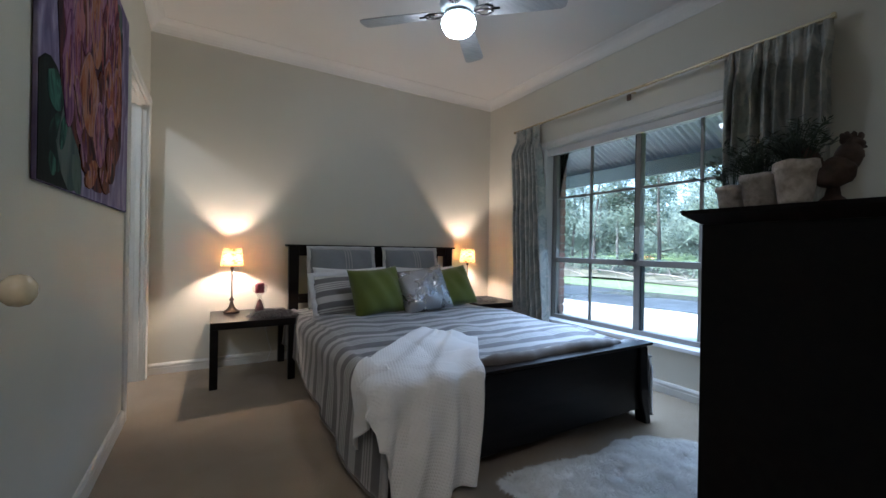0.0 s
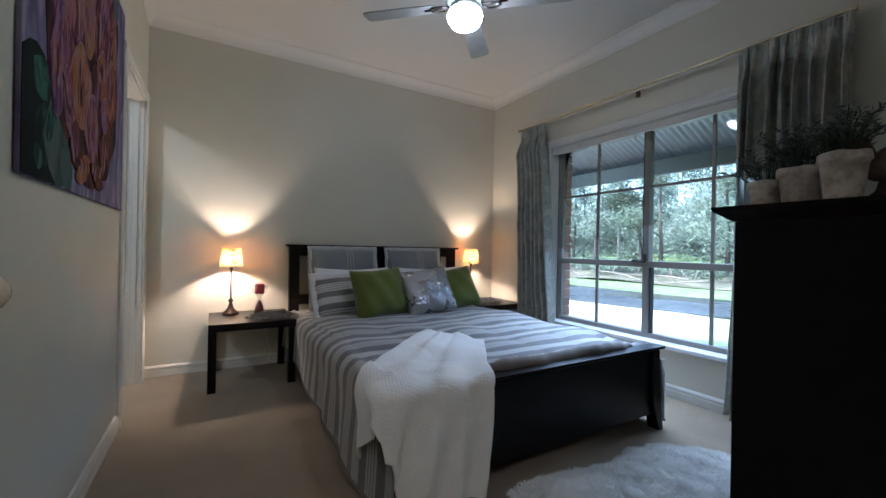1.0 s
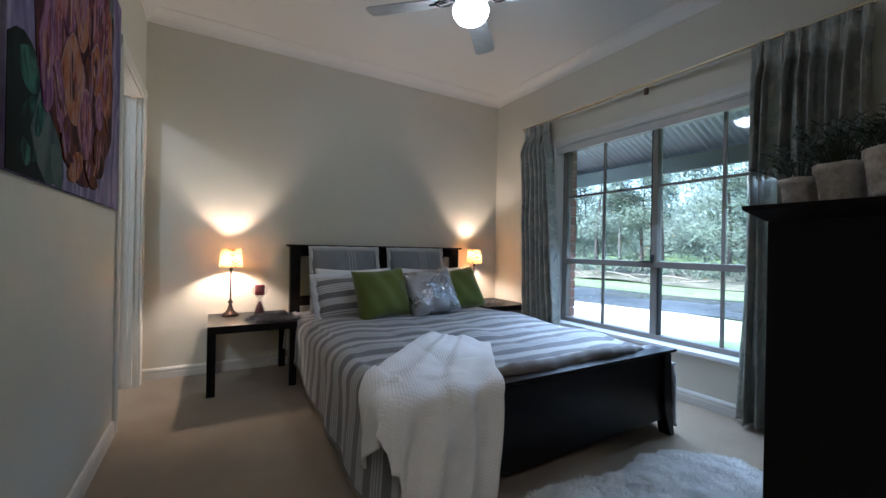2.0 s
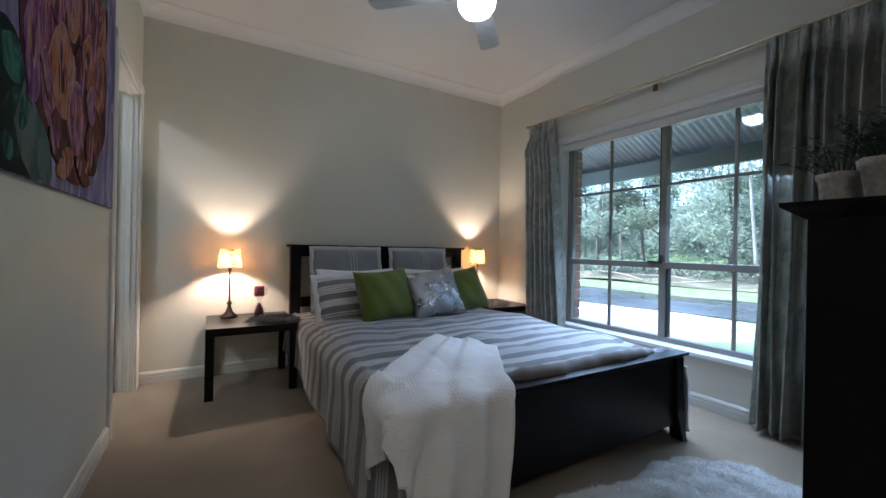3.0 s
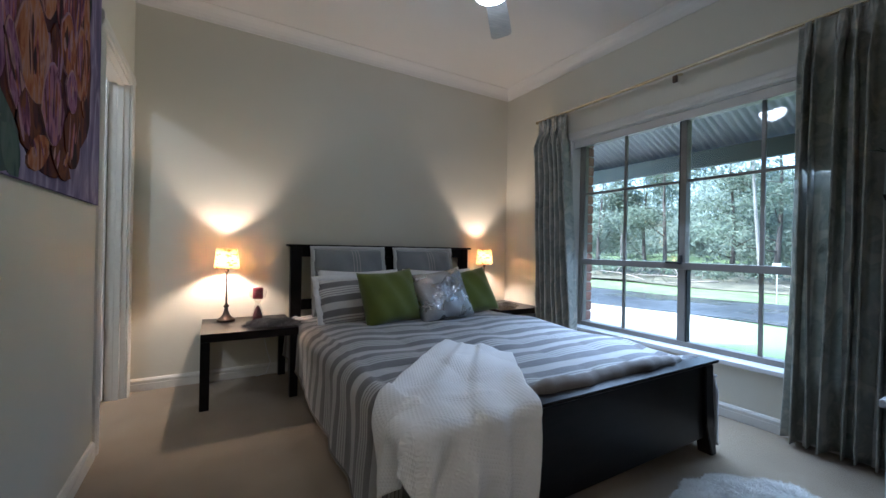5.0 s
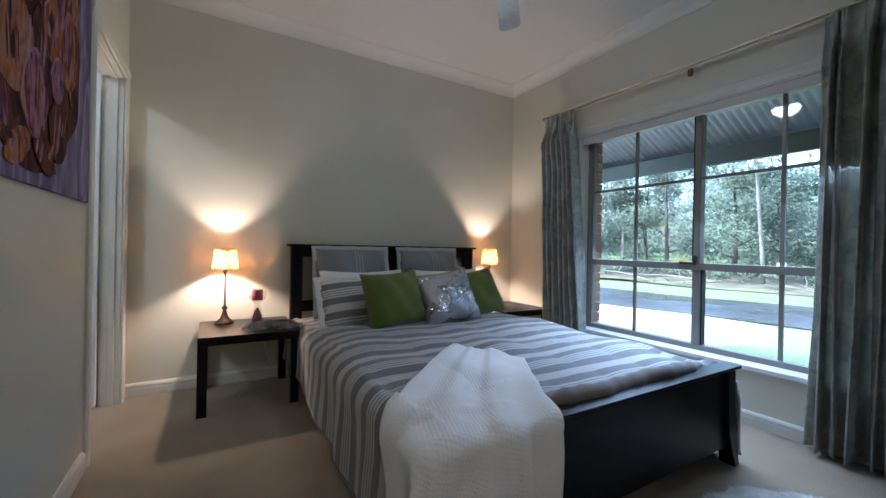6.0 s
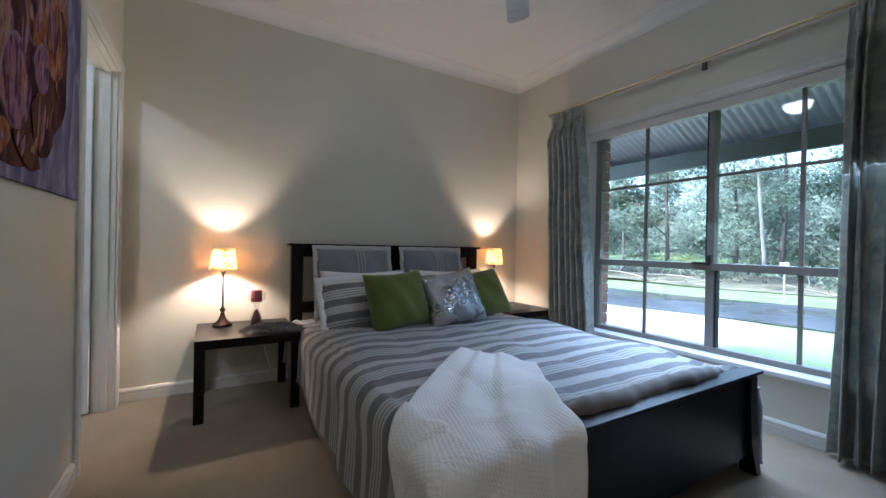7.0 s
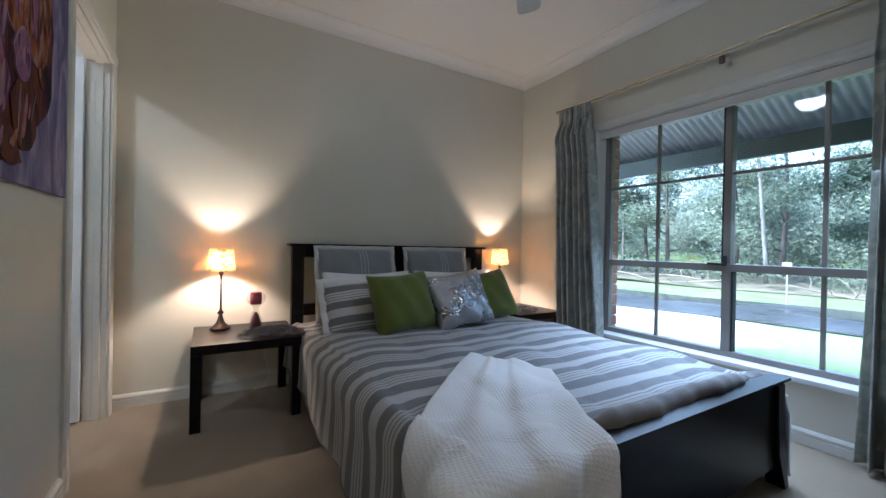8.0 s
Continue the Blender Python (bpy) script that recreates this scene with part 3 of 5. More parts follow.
box(bm, XL - 0.062, XL - 0.030, DY0 + 0.02, DY1 - 0.02, DZ - 0.031, DZ - 0.019, bevel=0.002)
part("door_stop", bm, m_trim, door)

# the room's own door, swung open along the left wall
entry = thing("door_2", (XL + 0.05, 1.0, 0), "white painted room door standing open, cream porcelain knob", "door", kind="structure")
part("door_leaf", cube(XL + 0.045, XL + 0.080, 0.47, 1.39, 0.012, 2.0, bevel=0.002), m_trim, entry)
bm = lathe([(0.0, 0), (0.024, 0.0), (0.024, 0.004), (0.010, 0.008), (0.009, 0.026), (0.016, 0.032), (0.026, 0.044), (0.028, 0.056), (0.024, 0.068), (0.012, 0.076), (0.0, 0.077)], (0, 0, 0), 28)
bmesh.ops.transform(bm, matrix=Matrix.Translation((XL + 0.080, 1.315, 0.895)) @ Matrix.Rotation(radians(90), 4, "Y"), verts=bm.verts)
part("door_handle", bm, m_porcelain, entry, "cream porcelain door knob", True)
bm = bmesh.new()
box(bm, EX0 - 0.001, EX0 + 0.015, YF - 0.11, YF + 0.01, 0, EZ)
box(bm, EX1 - 0.015, EX1 + 0.001, YF - 0.11, YF + 0.01, 0, EZ)
box(bm, EX0, EX1, YF - 0.11, YF + 0.01, EZ - 0.015, EZ + 0.001)
part("jamb", bm, m_trim, entry)
part("architrave", cube(EX1 + 0.002, EX1 + 0.07, YF - 0.002, YF + 0.016, 0, EZ + 0.07, bevel=0.004), m_trim, entry)
part("architrave", cube(EX0 + 0.002, EX1, YF - 0.002, YF + 0.016, EZ + 0.004, EZ + 0.07, bevel=0.004), m_trim, entry)

# ---- window ----
win = thing("window_1", (2.92, 2.24, WZ0), "wide aluminium window with glazing bars, cream architrave", "window", kind="structure")
FX0, FX1 = 2.885, 2.955
YM = 2.24
part("window_frame", cube(FX0, FX1, WY0, WY0 + 0.035, WZ0, WZ1, bevel=0.002), m_alu, win)
part("window_frame", cube(FX0, FX1, WY1 - 0.035, WY1, WZ0, WZ1, bevel=0.002), m_alu, win)
part("window_frame", cube(FX0 + 0.001, FX1 - 0.001, WY0 + 0.035, WY1 - 0.035, WZ1 - 0.035, WZ1, bevel=0.002), m_alu, win)
part("window_frame", cube(FX0 + 0.001, FX1 - 0.001, WY0 + 0.035, WY1 - 0.035, WZ0, WZ0 + 0.034, bevel=0.002), m_alu, win)
part("transom", cube(FX0 - 0.006, FX1 - 0.003, WY0 + 0.035, WY1 - 0.035, 0.867, 0.913, bevel=0.003), m_alu, win)
part("mullion", cube(FX0 + 0.004, FX1 - 0.004, YM - 0.020, YM + 0.020, 0.913, WZ1 - 0.035, bevel=0.003), m_alu, win)
part("mullion", cube(FX0 + 0.004, FX1 - 0.004, YM - 0.026, YM + 0.026, WZ0 + 0.034, 0.867, bevel=0.003), m_alu, win)
part("gasket", cube(FX0 + 0.012, FX1 - 0.012, YM + 0.020, YM + 0.032, 0.913, WZ1 - 0.035), m_rubber, win, "black sliding sash channel")
part("gasket", cube(FX0 + 0.012, FX1 - 0.012, YM - 0.035, YM - 0.026, WZ0 + 0.034, 0.867), m_rubber, win, "black glazing rubber")
part("gasket", cube(FX0 + 0.010, FX1 - 0.012, WY1 - 0.047, WY1 - 0.035, WZ0 + 0.034, WZ1 - 0.035), m_alu, win, "aluminium glazing bead")
part("catch", cube(FX0 - 0.022, FX0 - 0.003, YM + 0.0, YM + 0.10, 0.905, 0.919, bevel=0.003), m_rubber, win, "dark window catch")
part("catch", cube(FX0 - 0.018, FX0 + 0.003, YM - 0.006, YM + 0.018, 0.900, 0.965, bevel=0.004), m_rubber, win, "dark window catch")
for yb in (2.695, 1.795):
    part("glazing_bar", cube(2.912, 2.932, yb - 0.0105, yb + 0.0105, 0.913, WZ1 - 0.035, bevel=0.002), m_alu, win)
    part("glazing_bar", cube(2.912, 2.932, yb - 0.0105, yb + 0.0105, WZ0 + 0.034, 0.867, bevel=0.002), m_alu, win)
for y0, y1 in ((WY0 + 0.035, YM - 0.020), (YM + 0.032, WY1 - 0.047)):
    part("glazing_bar", cube(2.913, 2.931, y0, y1, 1.466, 1.486, bevel=0.002), m_alu, win)
for y0, y1 in ((WY0 + 0.035, YM - 0.020), (YM + 0.032, WY1 - 0.047)):
    for z0, z1 in ((WZ0 + 0.034, 0.867), (0.913, WZ1 - 0.035)):
        pane = part("pane", cube(2.920, 2.924, y0, y1, z0, z1), m_pane, win)
        pane.visible_shadow = False
part("window_sill", cube(XR - 0.022, FX0, WY0 - 0.06, WY1 + 0.06, WZ0 - 0.028, WZ0 + 0.002, bevel=0.006), m_signwhite, win, "white gloss timber sill")
part("reveal", cube(XR + 0.001, FX0, WY1 - 0.004, WY1 + 0.003, WZ0, WZ1), m_trim, win)
part("reveal", cube(XR + 0.001, FX0, WY0 - 0.003, WY0 + 0.004, WZ0, WZ1), m_trim, win)
part("reveal", cube(XR + 0.001, FX0, WY0 + 0.004, WY1 - 0.004, WZ1 - 0.004, WZ1 + 0.003), m_trim, win)
part("architrave", extrude_profile(ARCH, (XR, WY0 - 0.07, WZ1 + 0.002), (XR, WY1 + 0.07, WZ1 + 0.002), up=(-1, 0, 0), side=(0, 0, 1)), m_trim, win)
part("architrave", extrude_profile(ARCH, (XR, WY1 + 0.002, WZ0), (XR, WY1 + 0.002, WZ1 + 0.002), up=(-1, 0, 0), side=(0, 1, 0)), m_trim, win)
part("architrave", extrude_profile(ARCH, (XR, WY0 - 0.002, WZ0), (XR, WY0 - 0.002, WZ1 + 0.002), up=(-1, 0, 0), side=(0, -1, 0)), m_trim, win)
blind = thing("roller_blind", (2.85, 2.24, 1.90), "rolled-up cream roller blind at the window head", "blind")
bm = tube([(2.845, WY0 + 0.02, 1.905), (2.845, WY1 - 0.02, 1.905)], 0.021, 16)
part("roll", bm, m_blind, blind, "", True)
part("hem_bar", cube(2.800, 2.818, WY0 + 0.006, WY1 - 0.006, 1.866, WZ1 - 0.006, bevel=0.004), m_blind, blind)
bm = bmesh.new()
tube([(2.814, YM + 0.05 + 0.013 * math.cos(a * math.pi / 8), 1.850 + 0.013 * math.sin(a * math.pi / 8)) for a in range(17)], 0.0022, 6, bm)
part("pull_ring", bm, m_trim, blind, "small cream pull ring", True)

# curtain rail and curtains
RX, RZ = 2.71, 2.165
rail = thing("curtain_rail", (RX, 2.27, RZ), "long polished brass curtain rail on the wall", "curtain rail")
part("track", cube(RX - 0.010, RX + 0.010, 1.10, 3.47, RZ - 0.004, RZ + 0.014, bevel=0.004), m_brass, rail)
part("cord", tube([(RX - 0.006, 1.12, RZ - 0.014), (RX - 0.006, 2.3, RZ - 0.013), (RX - 0.006, 3.45, RZ - 0.014)], 0.004, 8), m_trim, rail, "", True)
part("end_cap", cube(RX - 0.014, RX + 0.014, 3.465, 3.485, RZ - 0.010, RZ + 0.018, bevel=0.004), m_brass, rail)
part("end_cap", cube(RX - 0.014, RX + 0.014, 1.085, 1.105, RZ - 0.010, RZ + 0.018, bevel=0.004), m_brass, rail)
for yb in (1.25, 2.21, 3.3):
    part("bracket", cube(RX + 0.008, XR, yb - 0.010, yb + 0.010, RZ - 0.003, RZ + 0.010, bevel=0.002), m_brass, rail)
bm = cube(RX - 0.006, RX + 0.014, YM - 0.045, YM - 0.015, RZ - 0.066, RZ - 0.018, bevel=0.006)
part("cord_pulley", bm, m_bronze, rail, "dark brass cord pulley")


def curtain(y_top, y_bottom, folds, seed, label):
    """Pinch-pleated curtain between two ends of the rail; fuller and looser towards the floor."""
    rng = random.Random(seed)
    ph = [rng.uniform(-0.7, 0.7) for _ in range(folds + 2)]
    am = [rng.uniform(0.55, 1.35) for _ in range(folds + 2)]
    top, bottom = RZ - 0.008, 0.018
    c = thing("curtain", (RX, sum(y_top) / 2, top), label, "curtain", "window curtains")

    def place(u, v):
        z = top + (bottom - top) * v
        k = u * folds
        i = int(min(k, folds - 1e-6))
        f = k - i
        local = am[i] * (1 - f) + am[i + 1] * f
        w = 2 * math.pi * (k + 0.12 * math.sin(3 * v + i))
        pinch = math.exp(-((z - (RZ - 0.095)) / 0.028) ** 2)
        below = min(1.0, max(0.0, (RZ - 0.095 - z) / 0.16))
        sn = math.sin(w)
        wave = math.copysign(abs(sn) ** 0.72, sn)
        amp = (0.016 + 0.046 * below) * local * (1 - 0.35 * pinch)
        x = RX - 0.012 + 0.010 * min(1, v * 4) + amp * wave + 0.010 * math.sin(2 * w + 1.3 + 2 * v) * below + 0.006 * math.sin(3 * w) * pinch
        head = max(0.0, 1 - v / 0.05)
        x += head * 0.004 * math.sin(3 * w)
        y = (y_top[0] + (y_top[1] - y_top[0]) * u) * (1 - v) + (y_bottom[0] + (y_bottom[1] - y_bottom[0]) * u) * v
        y += 0.016 * math.cos(w) * below - 0.010 * math.sin(2 * w) * pinch + ph[i] * 0.03 * math.sin(2.2 * v + i)
        x += wobble((x, y, z), 4, 0.012, seed) + wobble((x, y * 3, z * 0.5), 9, 0.006, seed)
        return (min(x, XR - 0.022), y, z)

    ob = part("drape", sheet(folds * 16, 60, place), m_curtain, c, "", True)
    solid(ob, 0.004)
    return c


curtain((3.455, 3.115), (3.42, 2.985), 7, 3, "grey-teal damask curtain drawn back beside the window")
curtain((1.575, 1.105), (1.62, 1.13), 8, 8, "grey-teal damask curtain hanging full to the carpet")

# ---- bed ----
bed = thing("bed", (1.435, 2.85, 0), "black-brown wooden queen bed with slatted headboard", "bed")
HY0, HY1 = 3.915, 3.965
for x0 in (0.625, 2.165):
    part("headboard_post", cube(x0, x0 + 0.08, HY0 - 0.01, HY1, 0, 0.972, bevel=0.003), m_wood, bed)
part("headboard_cap", extrude_profile([(-0.05, 0.0), (0.05, 0.0), (0.056, 0.008), (0.056, 0.018), (-0.056, 0.018), (-0.056, 0.008)], (0.603, 3.94, 0.972), (2.268, 3.94, 0.972), side=(0, 1, 0)), m_wood, bed)
part("headboard_rail", cube(0.705, 2.165, HY0, HY1 - 0.01, 0.895, 0.972, bevel=0.003), m_wood, bed)
part("headboard_rail", cube(0.705, 2.165, HY0, HY1 - 0.01, 0.485, 0.565, bevel=0.003), m_wood, bed)
part("headboard_panel", cube(0.79, 1.385, HY0 + 0.008, HY1 - 0.018, 0.565, 0.895, bevel=0.002), m_wood, bed)
part("headboard_panel", cube(1.475, 2.08, HY0 + 0.008, HY1 - 0.018, 0.565, 0.895, bevel=0.002), m_wood, bed)
part("headboard_stile", cube(1.385, 1.475, HY0, HY1 - 0.01, 0.565, 0.895, bevel=0.003), m_wood, bed)
part("footboard_panel", cube(0.70, 2.17, 1.738, 1.762, 0.085, 0.438, bevel=0.003), m_wood, bed)


def foot_leg(x0, flip):
    """A leg that swells below the middle and tapers to a foot kicked outward."""
    bm = bmesh.new()
    rows = [(0.438, 0.0, 0.070), (0.33, 0.001, 0.070), (0.25, 0.004, 0.072), (0.195, 0.009, 0.077), (0.165, 0.010, 0.078), (0.135, 0.008, 0.066), (0.07, 0.013, 0.050), (0.0, 0.021, 0.042)]
    rings = []
    for z, out, wide in rows:
        a, b = x0 + flip * (0.075 + out - wide), x0 + flip * (0.075 + out)
        lo, hi = min(a, b), max(a, b)
        rings.append([bm.verts.new(p) for p in ((lo, 1.722 - out * 0.6, z), (hi, 1.722 - out * 0.6, z), (hi, 1.778, z), (lo, 1.778, z))])
    for r, s in zip(rings, rings[1:]):
        for k in range(4):
            bm.faces.new((r[k], r[(k + 1) % 4], s[(k + 1) % 4], s[k]))
    bm.faces.new(rings[0])
    bm.faces.new(rings[-1][::-1])
    bmesh.ops.recalc_face_normals(bm, faces=bm.faces)
    bmesh.ops.bevel(bm, geom=list(bm.edges), offset=0.004, segments=2, affect="EDGES")
    return bm


part("footboard_leg", foot_leg(2.145, 1), m_wood, bed)
part("footboard_leg", foot_leg(0.725, -1), m_wood, bed)
part("footboard_cap", extrude_profile([(-0.026, 0.0), (0.026, 0.0), (0.036, 0.008), (0.036, 0.020), (-0.036, 0.020), (-0.036, 0.008)], (0.60, 1.752, 0.438), (2.258, 1.752, 0.438), side=(0, 1, 0)), m_wood_lit_top, bed)
for x0 in (0.66, 2.185):
    part("side_rail", cube(x0, x0 + 0.025, 1.775, 3.905, 0.14, 0.30, bevel=0.003), m_wood, bed)
mat = thing("mattress", (1.435, 2.85, 0.2), "white mattress under the bedding", "mattress")
part("body", cube(0.70, 2.17, 1.80, 3.90, 0.16, 0.405, bevel=0.05, seg=4), m_white_cotton, mat)
part("slat_base", cube(0.69, 2.18, 1.79, 3.90, 0.145, 0.16), m_wood, mat)


def duvet_place(u, v):
    """u runs across the bed from hem to hem, v from the foot to the head."""
    y = 1.80 + (3.885 - 1.80) * v
    half, top, drop, r = 0.845, 0.452, 0.41, 0.085
    flat, arc = half - r, r * math.pi / 2
    total = 2 * (flat + arc + drop - r)
    s = (u - 0.5) * total
    a, sg = abs(s), (1 if s > 0 else -1)
    if a < flat:
        x, z = a, top
    elif a < flat + arc:
        q = (a - flat) / r
        x, z = flat + r * math.sin(q), top - r * (1 - math.cos(q))
    else:
        d = (a - flat - arc) * (1 - 0.38 * min(1.0, max(0.0, (y - 2.1) / 1.4)))
        fold = math.sin(y * 13 + 1.5 * math.sin(y * 5)) * 0.010 + math.sin(y * 37) * 0.002
        x, z = half + d * 0.05 + fold * min(1, d / 0.18), top - r - d
    slip = 0.085 * (1 - 0.85 * min(1.0, max(0.0, (y - 3.3) / 0.5))) * min(1.0, max(0.0, a - flat + 0.10) / 0.30)
    quilt = 0.010 * abs(math.sin(y * math.pi / 0.26)) ** 0.6 * abs(math.sin((x * sg + 0.13) * math.pi / 0.30)) ** 0.6
    z += (quilt + wobble((x * sg, y, 0), 3.2, 0.022, 2.0)) * (1 if a < flat + arc else 0)
    if y < 1.93 and a < flat + arc:
        e = (1.93 - y) / 0.13
        z += 0.024 * math.sin(e * math.pi * 0.8) - 0.16 * max(0, e - 0.75)
    z += 0.018 * math.sin(y * 2.6) * (1 if a < flat else 0)
    if a >= flat + arc and v < 0.1:
        x -= 0.02 * (1 - v / 0.1)
    return (1.435 + sg * x, y - slip, max(z, 0.03))


dv = thing("duvet", (1.435, 2.85, 0.45), "grey and white striped quilted duvet spread over the bed", "duvet")
solid(part("cover", sheet(120, 150, duvet_place, uv=lambda u, v: (2.437 * u, 1.80 + 2.085 * v)), m_duvet, dv, "", True), 0.022, -1)
for side in (0.0, 1.0):
    part("hem", tube([duvet_place(side, k / 60) for k in range(61)], 0.006, 8), m_roll, dv, "stitched rolled hem", True)

roll = []
for k in range(61):
    q = duvet_place(0.345 + 0.425 * k / 60, 0.01)
    roll.append((q[0], 1.806 + 0.006 * math.sin(13 * q[0]) + 0.003 * math.sin(31 * q[0]), 0.462 + 0.005 * math.sin(11 * q[0] + 1)))
part("foot_roll", tube(roll, [0.034 * min(1.0, 0.35 + 0.09 * min(k, 60 - k)) + 0.0018 * math.sin(1.1 * k) + 0.0012 * math.sin(2.7 * k) for k in range(61)], 18), m_roll, dv, "taupe lining rolled over the foot edge, shade put into its colour", True)


def cushion(name, size, depth, at, lean, turn, roll, material, label, category, flange=0.0, hem=None, puff=0.55, n=26):
    soft = 0.0 if flange else 1.0
    """A filled pillow standing on its lower edge, built at its centre and set down with at (bottom centre)."""
    w, h = size
    bm = bmesh.new()

    def side(sign):
        def place(u, v):
            a, b = 2 * u - 1, 2 * v - 1
            e = max(0.0, (1 - abs(a) ** 2.6) * (1 - abs(b) ** 2.6)) ** puff
            pinch = 1 - 0.07 * soft * (1 - abs(a)) * abs(b) ** 4
            px = a * w / 2 * (1 - 0.06 * soft * (1 - abs(b) ** 2) * abs(a) ** 3)
            pz = b * h / 2 * (1 - 0.06 * soft * (1 - abs(a) ** 2) * abs(b) ** 3)
            return (px, sign * depth / 2 * e + 0.006 * math.sin(9 * a + 4 * b) * e, pz * pinch)
        return place
    sheet(n, n, side(-1), bm)
    sheet(n, n, side(1), bm)
    bmesh.ops.remove_doubles(bm, verts=bm.verts, dist=0.0008)
    bmesh.ops.recalc_face_normals(bm, faces=bm.faces)
    m = Matrix.Translation(at) @ Matrix.Rotation(radians(turn), 4, "Z") @ Matrix.Rotation(radians(-lean), 4, "X") @ Matrix.Rotation(radians(roll), 4, "Y") @ Matrix.Translation((0, 0, h / 2))
    c = thing(name, at, label, category, "pillows and cushions on the bed")
    body = new("cover", mesh_of("cover", bm, material, True))
    body.parent = c
    body.matrix_parent_inverse = Matrix.Identity(4)
    body.matrix_basis = Matrix.Translation(-Vector(at)) @ m
    if flange:
        fb = bmesh.new()
        k = 24
        ring = []
        for i in range(4 * k):
            q, s = divmod(i, k)
            tt = 2 * s / k - 1
            a, b = ((tt, -1), (1, tt), (-tt, 1), (-1, -tt))[q]
            wav = 0.007 * math.sin(i * 0.9) + 0.004 * math.sin(i * 2.3)
            ring.append((a, b, wav))
        inner = [fb.verts.new((a * w / 2 * 0.93, wv * 0.4, b * h / 2 * 0.93)) for a, b, wv in ring]
        outer = [fb.verts.new((a * (w / 2 + flange), wv, b * (h / 2 + flange))) for a, b, wv in ring]
        for i in range(4 * k):
            fb.faces.new((inner[i], inner[(i + 1) % (4 * k)], outer[(i + 1) % (4 * k)], outer[i]))
        fl = new("flange", mesh_of("flange", fb, hem or material, True))
        fl.parent = c
        fl.matrix_parent_inverse = Matrix.Identity(4)
        fl.matrix_basis = body.matrix_basis
        solid(fl, 0.006)
    return c


TOP = 0.455
cushion("pillow", (0.55, 0.49), 0.17, (1.055, 3.745, TOP + 0.02), 12, 0, 0, m_euro, "grey euro sham with white stripes leaning on the headboard", "pillow", 0.026, m_hem)
cushion("pillow", (0.53, 0.49), 0.17, (1.725, 3.745, TOP + 0.02), 12, 0, 0, m_euro, "grey euro sham with white stripes leaning on the headboard", "pillow", 0.026, m_hem)
cushion("pillow", (0.64, 0.365), 0.17, (1.09, 3.59, TOP), 16, 0, 0, m_white_cotton, "plain white pillow standing behind the striped sham", "pillow")
cushion("pillow", (0.68, 0.365), 0.17, (1.79, 3.59, TOP), 16, 0, 0, m_white_cotton, "plain white pillow standing behind the striped sham", "pillow")
cushion("pillow", (0.60, 0.32), 0.18, (1.055, 3.42, TOP), 24, 3, -2, m_sham, "grey and white striped pillow with a white flange", "pillow", 0.035, m_white_cotton)
cushion("pillow", (0.60, 0.32), 0.18, (1.76, 3.42, TOP), 24, -3, 0, m_sham, "grey and white striped pillow with a white flange", "pillow", 0.020, m_hem)
cushion("cushion", (0.43, 0.39), 0.21, (1.19, 3.20, TOP - 0.004), 20, 6, -4, m_green, "olive-green cotton cushion with a soft crease", "cushion", puff=0.5)
cushion("cushion", (0.43, 0.39), 0.21, (1.915, 3.28, TOP + 0.008), 30, -12, -11, m_green, "olive-green cotton cushion half behind the sequin one", "cushion", puff=0.5)
cushion("cushion", (0.43, 0.39), 0.18, (1.575, 3.13, TOP + 0.012), 26, -6, -9, m_sequin, "silver sequin cushion that glitters, tilted on the bed", "cushion", puff=0.5)


def duvet_top(x, y):
    """The duvet's height under a point of its flat top."""
    if y < 1.80:
        return 0.465
    total = 2 * (0.845 - 0.085 + 0.085 * math.pi / 2 + 0.41 - 0.085)
    return duvet_place(0.5 + (x - 1.435) / total, (y - 1.80) / 2.085)[2] if abs(x - 1.435) < 0.76 else duvet_place(0.5 + (0.76 + (abs(x - 1.435) - 0.76) * 1.25) * (1 if x > 1.435 else -1) / total, (y - 1.80) / 2.085)[2]


# waffle throw: over the foot corner of the bed, down its side and the footboard
def polyline(pts, t):
    k = t * (len(pts) - 1)
    i = min(int(k), len(pts) - 2)
    f = k - i
    return tuple(p + (q - p) * f for p, q in zip(pts[i], pts[i + 1]))


T_TOP = [(1.225, 2.61), (1.265, 2.48), (1.35, 2.43), (1.415, 2.27)]
T_LEFT = [(1.225, 2.61), (1.05, 2.46), (0.885, 2.31), (0.76, 2.185), (0.665, 2.08), (0.59, 2.00), (0.50, 1.935), (0.41, 1.895), (0.31, 1.87)]
T_HEM = [(0.31, 1.87), (0.375, 1.78), (0.45, 1.68), (0.56, 1.55), (0.618, 1.41), (0.635, 1.255), (0.75, 1.25), (0.87, 1.255), (0.98, 1.25)]
T_RIGHT = [(1.415, 2.27), (1.265, 2.05), (1.115, 1.84), (1.015, 1.66), (1.0, 1.45), (0.98, 1.25)]


